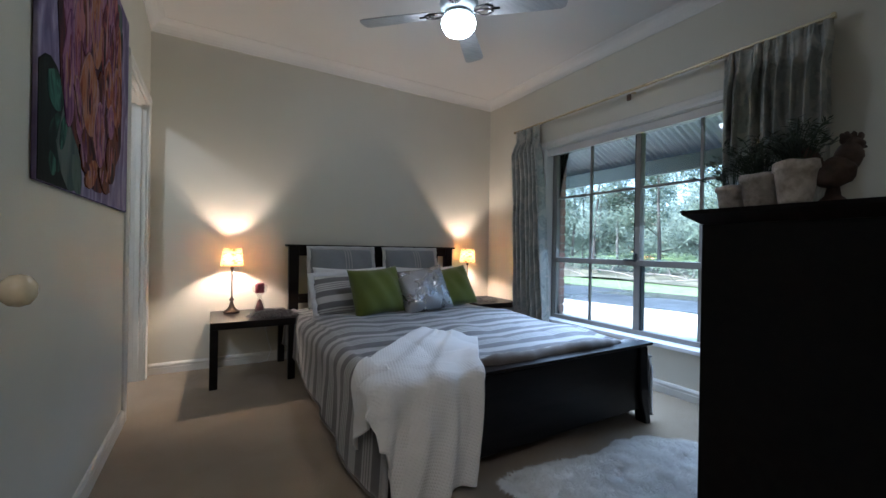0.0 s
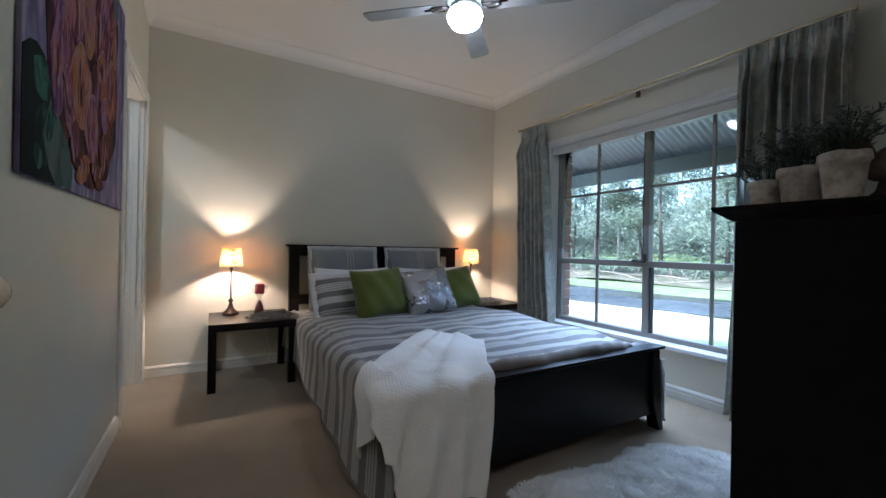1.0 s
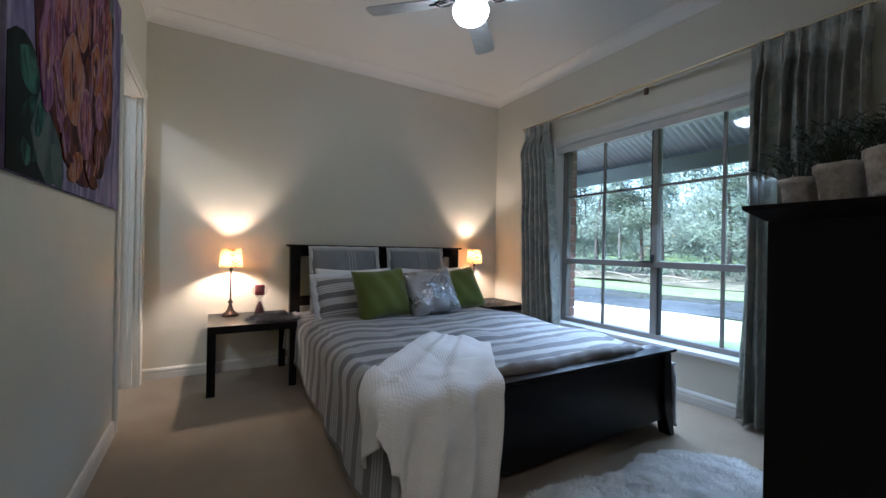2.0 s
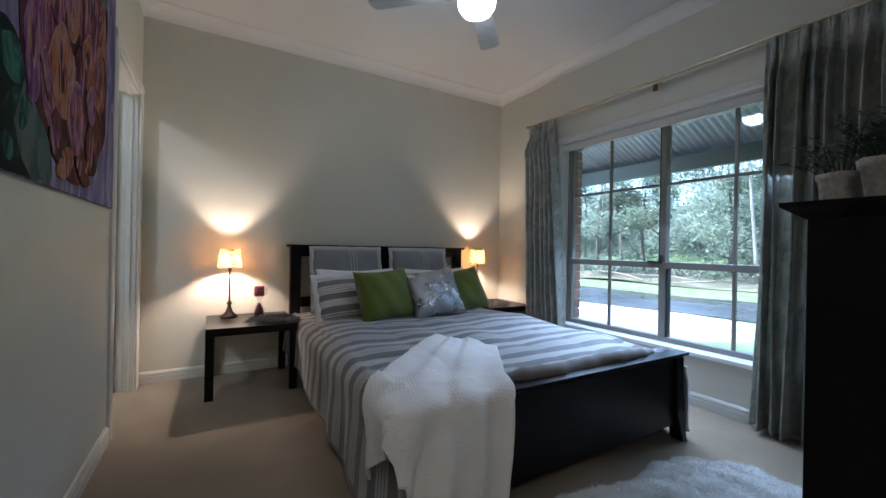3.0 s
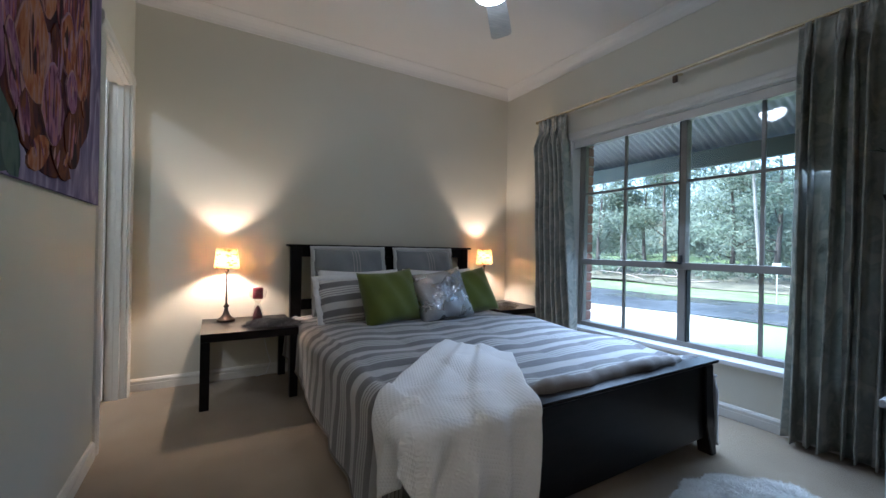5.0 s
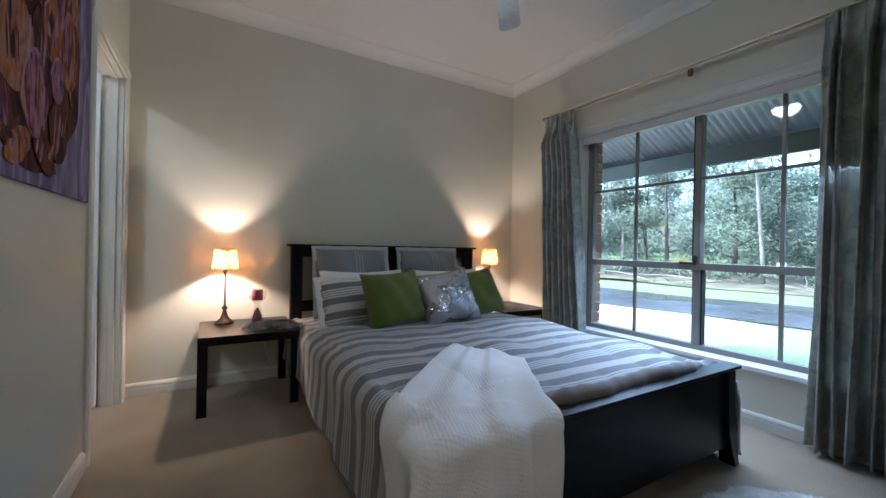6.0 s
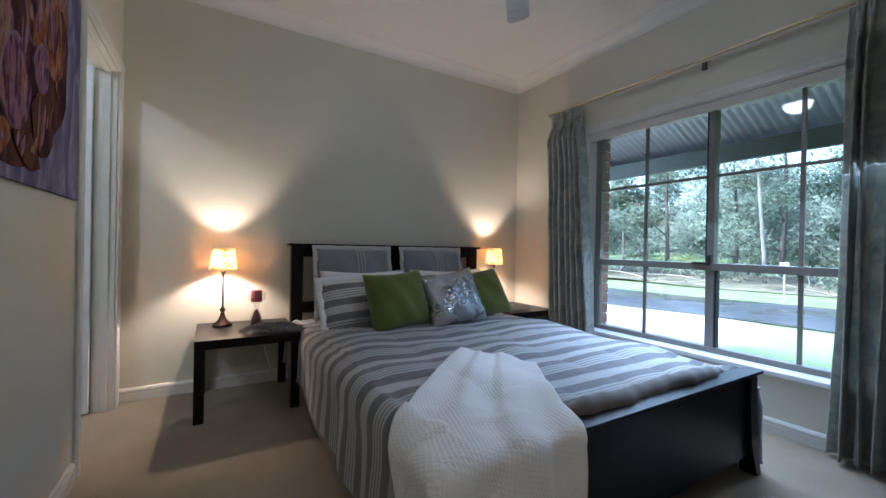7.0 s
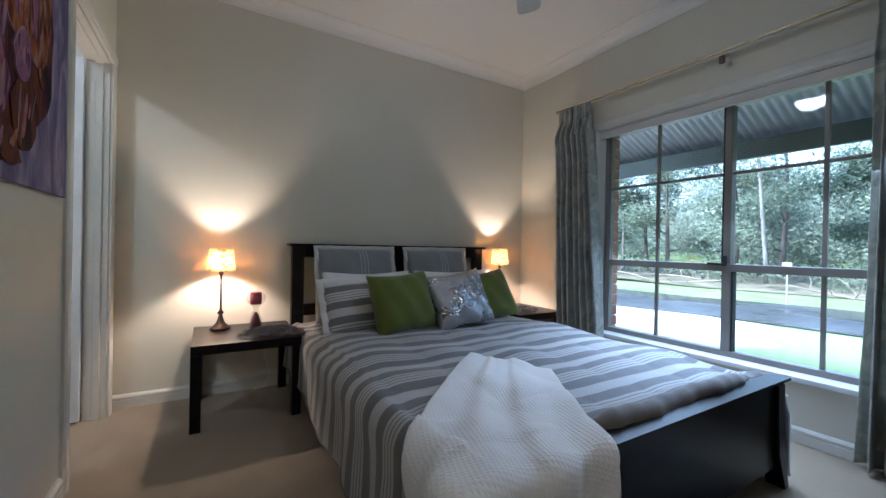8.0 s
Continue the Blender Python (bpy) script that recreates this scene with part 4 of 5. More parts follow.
def drape(X, Y, lift):
    """Lays the flat cloth point (X, Y) over the duvet's top, round its side and over the footboard."""
    near = min(1.0, max(0.0, (1.90 - Y) / 0.10))
    edge, r = 0.675 - 0.090 * near, 0.085 - 0.050 * near
    arc = r * math.pi / 2
    side, foot = max(0.0, edge - X), max(0.0, 1.712 - Y)
    x, y = X, max(Y, 1.712)
    inner = max(X, 0.675)
    z = duvet_top(inner, max(y, 1.80)) if y >= 1.80 else duvet_top(inner, 1.80) * (y - 1.712) / 0.088 + 0.462 * (1.80 - y) / 0.088
    if y < 2.05:
        z = max(z, 0.470 + (duvet_top(inner, 2.05) + 0.006 - 0.470) * (y - 1.712) / 0.338)
    nx, ny, nz = 0.0, 0.0, 1.0
    if side > 0 and side >= foot:
        q = min(side, arc) / r
        x, z = edge - r * math.sin(q), z - r * (1 - math.cos(q)) - max(0.0, side - arc)
        nx, nz = -math.sin(q), math.cos(q)
        if foot > 0:
            y -= 0.5 * foot
            ny = -0.4
    elif foot > 0:
        q = min(foot / 0.03, math.pi / 2)
        z -= 0.019 * (1 - math.cos(q)) + max(0.0, foot - 0.047)
        y = 1.712 - 0.019 * math.sin(q)
        ny, nz = -math.sin(q), math.cos(q)
        if side > 0:
            x = X + 0.35 * side
            nx = -0.4
    return (x + nx * lift, y + ny * lift, max(z + nz * lift, 0.012))


def throw_flat(u, v):
    t, b, l, r = polyline(T_TOP, u), polyline(T_HEM, u), polyline(T_LEFT, v), polyline(T_RIGHT, v)
    c = [(1 - v) * t[k] + v * b[k] + (1 - u) * l[k] + u * r[k] - ((1 - u) * (1 - v) * T_TOP[0][k] + u * (1 - v) * T_TOP[-1][k] + (1 - u) * v * T_HEM[0][k] + u * v * T_HEM[-1][k]) for k in range(2)]
    return c


def throw_place(u, v):
    c = throw_flat(u, v)
    grow = 0.35 + 0.9 * v
    fold = 0.5 + 0.5 * math.sin(u * 19 + 1.6 * math.sin(3 * v))
    ridge = math.exp(-((u - 0.30 - 0.05 * v) / 0.05) ** 2) + 0.7 * math.exp(-((u - 0.62 + 0.06 * v) / 0.06) ** 2)
    lift = 0.012 + 0.016 * grow * fold + 0.009 * ridge * (1 - 0.6 * v) + wobble((c[0], c[1], 0), 8, 0.006, 5)
    hang = max(0.0, min(1.0, (1.70 - c[1]) / 0.16))
    lift += hang * (0.034 * (0.5 + 0.5 * math.sin(c[0] * 46 + 1.2 * math.sin(c[1] * 7))) ** 1.6 + 0.016 * math.sin(c[0] * 19 + 2.0 + 2 * c[1]))
    return drape(c[0], c[1], max(lift, 0.008))


th = single("throw_blanket", sheet(112, 130, throw_place, uv=lambda u, v: (0.94 * throw_flat(u, v)[0] - 0.34 * throw_flat(u, v)[1], 0.34 * throw_flat(u, v)[0] + 0.94 * throw_flat(u, v)[1])), m_waffle, "white waffle-weave cotton throw draped over the footboard", "throw", smooth=True)
solid(th, 0.010, 1)


# ---- bedside tables, lamps and small things ----
def side_table(x0, x1, y0, y1, label):
    t = thing("bedside_table", ((x0 + x1) / 2, (y0 + y1) / 2, 0), label, "side table", "bedside tables")
    part("tabletop", cube(x0, x1, y0, y1, 0.40, 0.45, bevel=0.002), m_wood_lit_top, t)
    for a, b in ((x0, y0), (x1 - 0.05, y0), (x0, y1 - 0.05), (x1 - 0.05, y1 - 0.05)):
        part("leg", cube(a, a + 0.05, b, b + 0.05, 0.0, 0.40, bevel=0.002), m_wood, t)
    return t


side_table(0.055, 0.60, 3.42, 3.97, "square black-brown side table with thick legs")
side_table(2.275, 2.765, 3.42, 3.97, "square black-brown side table in the corner by the curtain")


def table_lamp(x, y, base, high, label):
    k = high / 0.50
    t = thing("table_lamp", (x, y, base), label, "lamp", "bedside lamps")
    part("base", lathe([(0.056, 0.0), (0.058, 0.010), (0.052, 0.018), (0.034, 0.030), (0.022, 0.046), (0.013, 0.075), (0.010, 0.095), (0.0, 0.095)], (x, y, base), 32), m_bronze, t, "", True)
    part("stem", lathe([(0.010, 0.090), (0.017, 0.098), (0.018, 0.106), (0.010, 0.114), (0.0062, 0.125), (0.0055, 0.33 * k), (0.012, 0.338 * k), (0.014, 0.35 * k), (0.008, 0.362 * k), (0.006, 0.40 * k), (0.0, 0.40 * k)], (x, y, base), 20), m_bronze, t, "", True)
    sh = part("shade", lathe([(0.078, 0.362 * k), (0.063, 0.50 * k)], (x, y, base), 40, closed=False), m_shade, t, "warm printed paper shade, lit", True)
    solid(sh, 0.0015)
    part("bulb", lathe([(0.0, 0.400 * k), (0.008, 0.403 * k), (0.013, 0.412 * k), (0.014, 0.420 * k), (0.010, 0.431 * k), (0.0, 0.435 * k)], (x, y, base), 16), m_bulb, t, "lit bulb", True)
    for z in (0.366 * k, 0.496 * k):
        r = 0.0775 if z < 0.43 * k else 0.0635
        part("shade_ring", tube([(x + r * math.cos(a * math.pi / 16), y + r * math.sin(a * math.pi / 16), base + z) for a in range(33)], 0.0016, 6), m_bronze, t, "", True)
    return t


table_lamp(0.197, 3.84, 0.45, 0.50, "bronze stick lamp with a lit printed shade")
table_lamp(2.395, 3.84, 0.45, 0.53, "bronze stick lamp with a lit printed shade")

hg = thing("candle_holder", (0.385, 3.735, 0.45), "glass hourglass candle holder with maroon candle and sand", "candle holder")
part("glass", lathe([(0.038, 0.0), (0.041, 0.004), (0.036, 0.05), (0.022, 0.10), (0.014, 0.125), (0.022, 0.140), (0.050, 0.168), (0.058, 0.195), (0.054, 0.218)], (0.385, 3.735, 0.452), 32, closed=False), m_goblet, hg, "", True)
part("candle", lathe([(0.0, 0.155), (0.030, 0.156), (0.033, 0.165), (0.033, 0.226), (0.028, 0.231), (0.0, 0.227)], (0.385, 3.735, 0.452), 28), m_candle, hg, "maroon pillar candle", True)
part("sand", lathe([(0.0, 0.008), (0.030, 0.008), (0.029, 0.045), (0.016, 0.085), (0.006, 0.105), (0.0, 0.108)], (0.385, 3.735, 0.452), 24), m_sand, hg, "maroon sand filling", True)


def fluffy(name, cx, cy, z, rx, ry, high, count, length, material, label, category, seed, droop=0.0, outline=None, thick=0.0022):
    """A low pelt: an uneven base with many curved tufts on it."""
    rng = random.Random(seed)

    def edge(a):
        return outline(a) if outline else 1 + 0.16 * math.sin(3 * a + seed) + 0.08 * math.sin(7 * a)
    t = thing(name, (cx, cy, z), label, category)

    def place(u, v):
        a, r = 2 * math.pi * u, v * edge(2 * math.pi * u)
        p = (cx + rx * r * math.cos(a), cy + ry * r * math.sin(a))
        return (*p, z + 0.003 + high * max(0, 1 - v ** 3) * (0.75 + wobble((*p, 0), 9, 0.6, seed)))
    base = sheet(56, 14, place)
    bmesh.ops.remove_doubles(base, verts=base.verts, dist=0.0005)
    part("hide", base, material, t, "", True)
    verts, faces = [], []
    for _ in range(count):
        a, v = rng.uniform(0, 1), math.sqrt(rng.uniform(0, 1))
        p = Vector(place(a, v))
        clump = noise.noise_vector(Vector((p.x * 16, p.y * 16, seed)))
        d = Vector((clump.x * 0.9 + rng.gauss(0, 0.25), clump.y * 0.9 + rng.gauss(0, 0.25), 0.4 + rng.uniform(0, 0.3) - 0.45 * v))
        d.normalize()
        ln, w = length * rng.uniform(0.6, 1.2), thick * rng.uniform(0.7, 1.4)
        s = d.orthogonal().normalized() * w
        mid = p + d * ln * 0.55
        tip = p + d * ln * 0.9 + Vector((clump.x, clump.y, -0.25)) * ln * 0.35
        tip.z = max(tip.z, z + 0.002)
        k = len(verts)
        verts += [p - s, p + s, mid + s * 0.8, mid - s * 0.8, tip]
        faces += [(k, k + 1, k + 2, k + 3), (k + 3, k + 2, k + 4)]
    me = bpy.data.meshes.new("fleece")
    me.from_pydata([tuple(q) for q in verts], [], faces)
    me.materials.append(material)
    ob = new("fleece", me)
    ob.parent = t
    ob.matrix_parent_inverse = Matrix.Translation((-cx, -cy, -z))
    ob["kind"] = "stuff"
    return t


fluffy("fur_cloth", 0.47, 3.575, 0.451, 0.165, 0.115, 0.016, 11000, 0.036, m_fur, "dark grey furry cloth lying on the side table", "fur cloth", 4, thick=0.0012)
fluffy("fur_cloth", 2.47, 3.60, 0.451, 0.13, 0.10, 0.018, 5000, 0.032, m_fur, "dark grey furry cloth lying on the side table", "fur cloth", 6, thick=0.0012)


def pelt_edge(a):
    """Outline of a whole sheepskin: four leg lobes and a drawn-in back."""
    d = lambda q: (math.degrees(a) - q + 180) % 360 - 180
    lobes = ((133, 0.40, 17), (92, -0.20, 13), (62, 0.06, 14), (225, 0.30, 18), (315, 0.28, 18), (270, -0.12, 20))
    return 0.96 + sum(k * math.exp(-(d(q) / w) ** 2) for q, k, w in lobes) + 0.02 * math.sin(9 * a) + 0.015 * math.sin(17 * a)


fluffy("sheepskin_rug", 1.66, 1.36, 0.001, 0.56, 0.30, 0.050, 170000, 0.036, m_wool, "white long-haired sheepskin rug on the carpet", "rug", 2, outline=pelt_edge, thick=0.0011)

# wall socket behind the table
sock = thing("wall_socket", (0.43, YB, 0.30), "white double wall socket with a plugged cord", "socket")
part("plate", cube(0.37, 0.49, YB - 0.010, YB - 0.001, 0.262, 0.338, bevel=0.003), m_trim, sock)
part("plug", cube(0.395, 0.425, YB - 0.040, YB - 0.010, 0.285, 0.320, bevel=0.005), m_signwhite, sock)
part("plug", cube(0.44, 0.47, YB - 0.040, YB - 0.010, 0.285, 0.320, bevel=0.005), m_signwhite, sock)
part("cord", tube([(0.455, YB - 0.035, 0.285), (0.47, YB - 0.05, 0.20), (0.50, YB - 0.04, 0.10), (0.47, YB - 0.05, 0.02), (0.40, YB - 0.05, 0.006)], 0.0035, 8), m_signwhite, sock, "", True)

# ---- canvas on the left wall ----
PY0, PY1, PZ0, PZ1, PXF = 1.81, 3.05, 1.140, 2.145, XL + 0.014
art = thing("canvas_painting", (XL + 0.008, (PY0 + PY1) / 2, PZ0), "large unframed flower painting in lilac, rust and green", "painting")
part("canvas", cube(XL + 0.002, PXF, PY0, PY1, PZ0, PZ1, bevel=0.003), m_ground_paint, art)


def petal(bm, y, z, wide, tall, turn, lift, n=10):
    """A pointed petal of thick paint lying on the canvas face."""
    c, s = math.cos(radians(turn)), math.sin(radians(turn))
    rim = []
    for k in range(2 * n):
        t = k / (2 * n) * 2 * math.pi
        a = math.sin(t) * wide / 2 * (1.08 - 0.42 * max(0.0, math.cos(t)) - 0.15 * max(0.0, -math.cos(t))) * (1 + 0.07 * math.sin(5 * t + 20 * y) + 0.05 * math.sin(9 * t + 31 * z))
        b = math.copysign(abs(math.cos(t)) ** 0.85, math.cos(t)) * tall / 2
        yy = min(max(y + a * c + b * s, PY0 + 0.002), PY1 - 0.002)
        zz = min(max(z - a * s + b * c, PZ0 + 0.002), PZ1 - 0.002)
        rim.append((yy, zz))
    top = [bm.verts.new((PXF + lift, p, q)) for p, q in rim]
    low = [bm.verts.new((PXF - 0.0005, p, q)) for p, q in rim]
    bm.faces.new(top)
    for k in range(2 * n):
        bm.faces.new((low[k], low[(k + 1) % (2 * n)], top[(k + 1) % (2 * n)], top[k]))
    return bm


rng = random.Random(11)
# dark and green leaves in the lower corner, a sage ground beside them
for y, z, w, t, a, mt in ((1.90, 1.25, 0.46, 0.50, 0, m_shade_paint), (2.086, 1.288, 0.233, 0.297, -6, m_sage_paint), (1.943, 1.420, 0.138, 0.117, 12, m_leaf_paint), (1.964, 1.272, 0.138, 0.180, 8, m_leaf_paint), (1.922, 1.203, 0.053, 0.074, -30, m_leaf_paint), (2.017, 1.319, 0.053, 0.138, 24, m_leaf_paint), (2.775, 1.998, 0.170, 0.254, 28, m_sage_paint), (2.839, 1.913, 0.064, 0.212, 18, m_leaf_paint), (2.160, 1.203, 0.148, 0.106, 60, m_sage_paint)):
    part("leaf", petal(bmesh.new(), y, z, w, t, a, 0.0008 + 0.0006 * rng.random()), mt, art, "painted leaf")
part("flower_ground", petal(bmesh.new(), 2.425, 1.674, 0.869, 0.996, 0, 0.0016, 24), m_under_paint, art, "umber painted flower ground")
BLOOM = ((2.086, 1.743, 0.170, 0.445, -8, m_plum_paint, 0), (2.764, 1.786, 0.180, 0.445, 8, m_core_paint, 0), (2.181, 1.934, 0.180, 0.382, -10, m_petal_paint, 0), (2.690, 1.934, 0.170, 0.360, 10, m_petal_paint, 0),
         (2.309, 1.977, 0.180, 0.360, -4, m_core_paint, 0), (2.446, 1.987, 0.170, 0.360, 0, m_petal_paint, 0), (2.574, 1.966, 0.159, 0.360, 5, m_plum_paint, 0), (2.065, 1.531, 0.127, 0.382, 3, m_plum_paint, 0),
         (2.150, 1.584, 0.106, 0.403, -3, m_petal_paint, 1), (2.234, 1.786, 0.148, 0.318, -6, m_petal_paint, 0), (2.383, 1.818, 0.159, 0.339, 0, m_core_paint, 1), (2.521, 1.818, 0.127, 0.318, 3, m_petal_paint, 0), (2.648, 1.807, 0.127, 0.297, 6, m_plum_paint, 1),
         (2.796, 1.616, 0.117, 0.318, 5, m_under_paint, 0), (2.743, 1.648, 0.159, 0.276, 4, m_core_paint, 1), (2.171, 1.415, 0.106, 0.233, -22, m_plum_paint, 1), (2.256, 1.309, 0.159, 0.170, -14, m_under_paint, 0), (2.648, 1.351, 0.180, 0.233, 12, m_under_paint, 0),
         (2.330, 1.235, 0.170, 0.095, -30, m_core_paint, 0), (2.521, 1.245, 0.191, 0.106, 24, m_under_paint, 0), (2.457, 1.531, 0.127, 0.276, 0, m_under_paint, 0), (2.293, 1.515, 0.233, 0.297, -2, m_core_paint, 1), (2.579, 1.653, 0.148, 0.212, 4, m_core_paint, 1), (2.627, 1.505, 0.106, 0.148, 2, m_plum_paint, 1), (2.441, 1.404, 0.180, 0.254, 1, m_petal_paint, 1))
for n, (y, z, w, t, turn, mt, rimmed) in enumerate(BLOOM):
    lift = 0.0020 + 0.00018 * n
    if rimmed:
        part("petal", petal(bmesh.new(), y - 0.004, z + 0.003, w + 0.008, t + 0.008, turn, lift - 0.00009), m_edge_paint, art)
    part("petal", petal(bmesh.new(), y, z, w, t, turn, lift), mt, art)
    for k in range(9):
        f = rng.uniform(-0.40, 0.40)
        part("brush_stroke", petal(bmesh.new(), y + f * w, z + rng.uniform(-0.15, 0.2) * t, rng.uniform(0.005, 0.026), t * rng.uniform(0.2, 0.65), turn + 25 * f, lift + 0.00002 * (k + 1)), rng.choice((m_edge_paint, m_core_paint, m_petal_paint, m_plum_paint, m_under_paint)), art)

# ---- ceiling fan ----
CX, CY = 1.29, 2.34
FZ0 = ZC - 0.035
fan = thing("ceiling_fan", (CX, CY, ZC), "whitewashed four-blade ceiling fan with a lit opal globe", "ceiling fan")
part("canopy", lathe([(0.0, -0.055), (0.045, -0.055), (0.068, -0.03), (0.072, 0.0)], (CX, CY, ZC), 32), m_fanbody, fan, "", True)
part("motor", lathe([(0.0, -0.245), (0.075, -0.245), (0.105, -0.225), (0.115, -0.185), (0.105, -0.145), (0.06, -0.115), (0.025, -0.10), (0.020, -0.01)], (CX, CY, FZ0), 36), m_fanbody, fan, "", True)
part("light_collar", lathe([(0.070, -0.275), (0.085, -0.262), (0.075, -0.245)], (CX, CY, FZ0), 36), m_fanbody, fan, "", True)
part("globe", lathe([(0.0, -0.375), (0.040, -0.370), (0.078, -0.350), (0.096, -0.322), (0.101, -0.30), (0.094, -0.280), (0.082, -0.272)], (CX, CY, FZ0), 36), m_globe, fan, "lit opal glass globe", True)
for k in range(4):
    turn = Matrix.Translation((CX, CY, FZ0 - 0.232)) @ Matrix.Rotation(radians(46 + 90 * k), 4, "Z") @ Matrix.Rotation(radians(-11), 4, "X")
    bm = bmesh.new()
    rim = [(0.17, -0.042), (0.20, -0.052), (0.40, -0.062), (0.58, -0.066), (0.605, -0.055), (0.612, -0.03), (0.612, 0.03), (0.605, 0.055), (0.58, 0.066), (0.40, 0.062), (0.20, 0.052), (0.17, 0.042)]
    lo = [bm.verts.new((a, b, -0.003)) for a, b in rim]
    hi = [bm.verts.new((a, b, 0.003)) for a, b in rim]
    bm.faces.new(lo[::-1])
    bm.faces.new(hi)
    for i in range(len(rim)):
        bm.faces.new((lo[i], lo[(i + 1) % len(rim)], hi[(i + 1) % len(rim)], hi[i]))
    bmesh.ops.transform(bm, matrix=turn, verts=bm.verts)
    blade = part("blade", bm, m_blade, fan)
    bm = bmesh.new()
    for sg in (-1, 1):
        tube([(0.095, sg * 0.012, -0.004), (0.13, sg * 0.034, -0.008), (0.165, sg * 0.036, -0.008), (0.20, sg * 0.018, -0.007), (0.185, sg * 0.002, -0.007)], 0.0055, 8, bm)
    tube([(0.09, 0, -0.004), (0.24, 0, -0.007)], 0.006, 8, bm)
    bmesh.ops.transform(bm, matrix=turn, verts=bm.verts)
    part("bracket", bm, m_iron, blade, "dark scrolled iron bracket", True)

# ---- chest of drawers with pots ----
CX0, CX1, CY0, CY1, CZ = 1.135, 2.10, 0.425, 0.915, 1.085
chest = thing("chest_of_drawers", ((CX0 + CX1) / 2, (CY0 + CY1) / 2, 0), "tall black-brown chest of drawers with a moulded top", "chest")
part("side_panel", cube(CX0, CX0 + 0.025, CY0, CY1, 0.0, CZ - 0.034, bevel=0.002), m_wood, chest)
part("side_panel", cube(CX1 - 0.025, CX1, CY0, CY1, 0.0, CZ - 0.034, bevel=0.002), m_wood, chest)
part("back_panel", cube(CX0 + 0.025, CX1 - 0.025, CY0 + 0.002, CY0 + 0.012, 0.05, CZ - 0.034), m_wood, chest)
bm = bmesh.new()
lo, mid, hi = 0.0, 0.030, 0.036
rings = []
for o, z in ((0.002, CZ - 0.034), (0.034, CZ - 0.010), (0.036, CZ)):
    rings.append([bm.verts.new(p) for p in ((CX0 - o, CY0, z), (CX1 + o, CY0, z), (CX1 + o, CY1 + o, z), (CX0 - o, CY1 + o, z))])
for a, b in zip(rings, rings[1:]):
    for k in range(4):
        bm.faces.new((a[k], a[(k + 1) % 4], b[(k + 1) % 4], b[k]))
bm.faces.new(rings[0][::-1])
bm.faces.new(rings[-1])
part("top", bm, m_wood_lit_top, chest)
for k in range(5):
    z0 = 0.09 + k * 0.19
    d = part("drawer", cube(CX0 + 0.028, CX1 - 0.028, CY1 - 0.32, CY1 - 0.002, z0, z0 + 0.184, bevel=0.002), m_wood, chest)
    for x in (CX0 + 0.24, CX1 - 0.24):
        bm = lathe([(0.0, 0), (0.008, 0.0), (0.008, 0.012), (0.015, 0.018), (0.015, 0.024), (0.0, 0.027)], (0, 0, 0), 16)
        bmesh.ops.transform(bm, matrix=Matrix.Translation((x, CY1 - 0.002, z0 + 0.095)) @ Matrix.Rotation(radians(-90), 4, "X"), verts=bm.verts)
        part("knob", bm, m_wood, d, "", True)
part("plinth", cube(CX0 + 0.025, CX1 - 0.025, CY1 - 0.03, CY1 - 0.012, 0.0, 0.085), m_wood, chest)


def herb_pot(x, y, r, high, kind, seed, reach=1.0):
    rng = random.Random(seed)
    t = thing("herb_pot", (x, y, CZ), "whitewashed clay pot with a bushy lavender herb", "plant pot", "herb pots on the chest")
    bm = lathe([(0.0, 0.0), (r * 0.72, 0.0), (r * 0.76, 0.006), (r * 0.97, high * 0.78), (r * 1.06, high * 0.80), (r * 1.06, high * 0.98), (r * 1.02, high), (r * 0.94, high), (r * 0.90, high * 0.86), (0.0, high * 0.86)], (x, y, CZ), 32)
    for v in bm.verts:
        v.co += Vector((wobble(v.co, 30, 0.004, seed), wobble(v.co, 30, 0.004, seed + 3), wobble(v.co, 40, 0.003, seed + 6)))
    part("pot", bm, m_stone_pot, t, "", True)
    part("soil", lathe([(0.0, high * 0.93), (r * 0.93, high * 0.90)], (x, y, CZ), 24, closed=False), m_soil, t)
    stems, leaves = bmesh.new(), []
    faces = []
    for s in range(kind):
        a, out = rng.uniform(0, 2 * math.pi), rng.uniform(0.2, 1.5) * r * reach
        tall = rng.uniform(0.035, 0.095)
        p0 = Vector((x + 0.4 * out * math.cos(a), y + 0.4 * out * math.sin(a), CZ + high * 0.9))
        p2 = p0 + Vector((out * 0.9 * math.cos(a), out * 0.9 * math.sin(a), tall))
        p1 = (p0 + p2) / 2 + Vector((0, 0, tall * 0.25))
        tube([p0, p1, p2], [0.0013, 0.0011, 0.0006], 5, stems)
        for k in range(16):
            f = 0.25 + 0.75 * k / 15
            q = p0 * (1 - f) ** 2 + p1 * 2 * f * (1 - f) + p2 * f * f
            b = rng.uniform(0, 2 * math.pi)
            d = Vector((math.cos(b), math.sin(b), rng.uniform(0.1, 0.9))).normalized()
            w = d.orthogonal().normalized() * 0.0022
            ln = rng.uniform(0.012, 0.024)
            i = len(leaves)
            leaves += [q, q + d * ln * 0.5 + w, q + d * ln, q + d * ln * 0.5 - w]
            faces.append((i, i + 1, i + 2, i + 3))
    part("foliage", stems, m_herb, t)["kind"] = "stuff"
    me = bpy.data.meshes.new("foliage")
    me.from_pydata([tuple(q) for q in leaves], [], faces)
    me.materials.append(m_herb)
    ob = new("foliage", me)
    ob.parent = t
    ob.matrix_parent_inverse = Matrix.Translation((-x, -y, -CZ))
    ob["kind"] = "stuff"
    return t


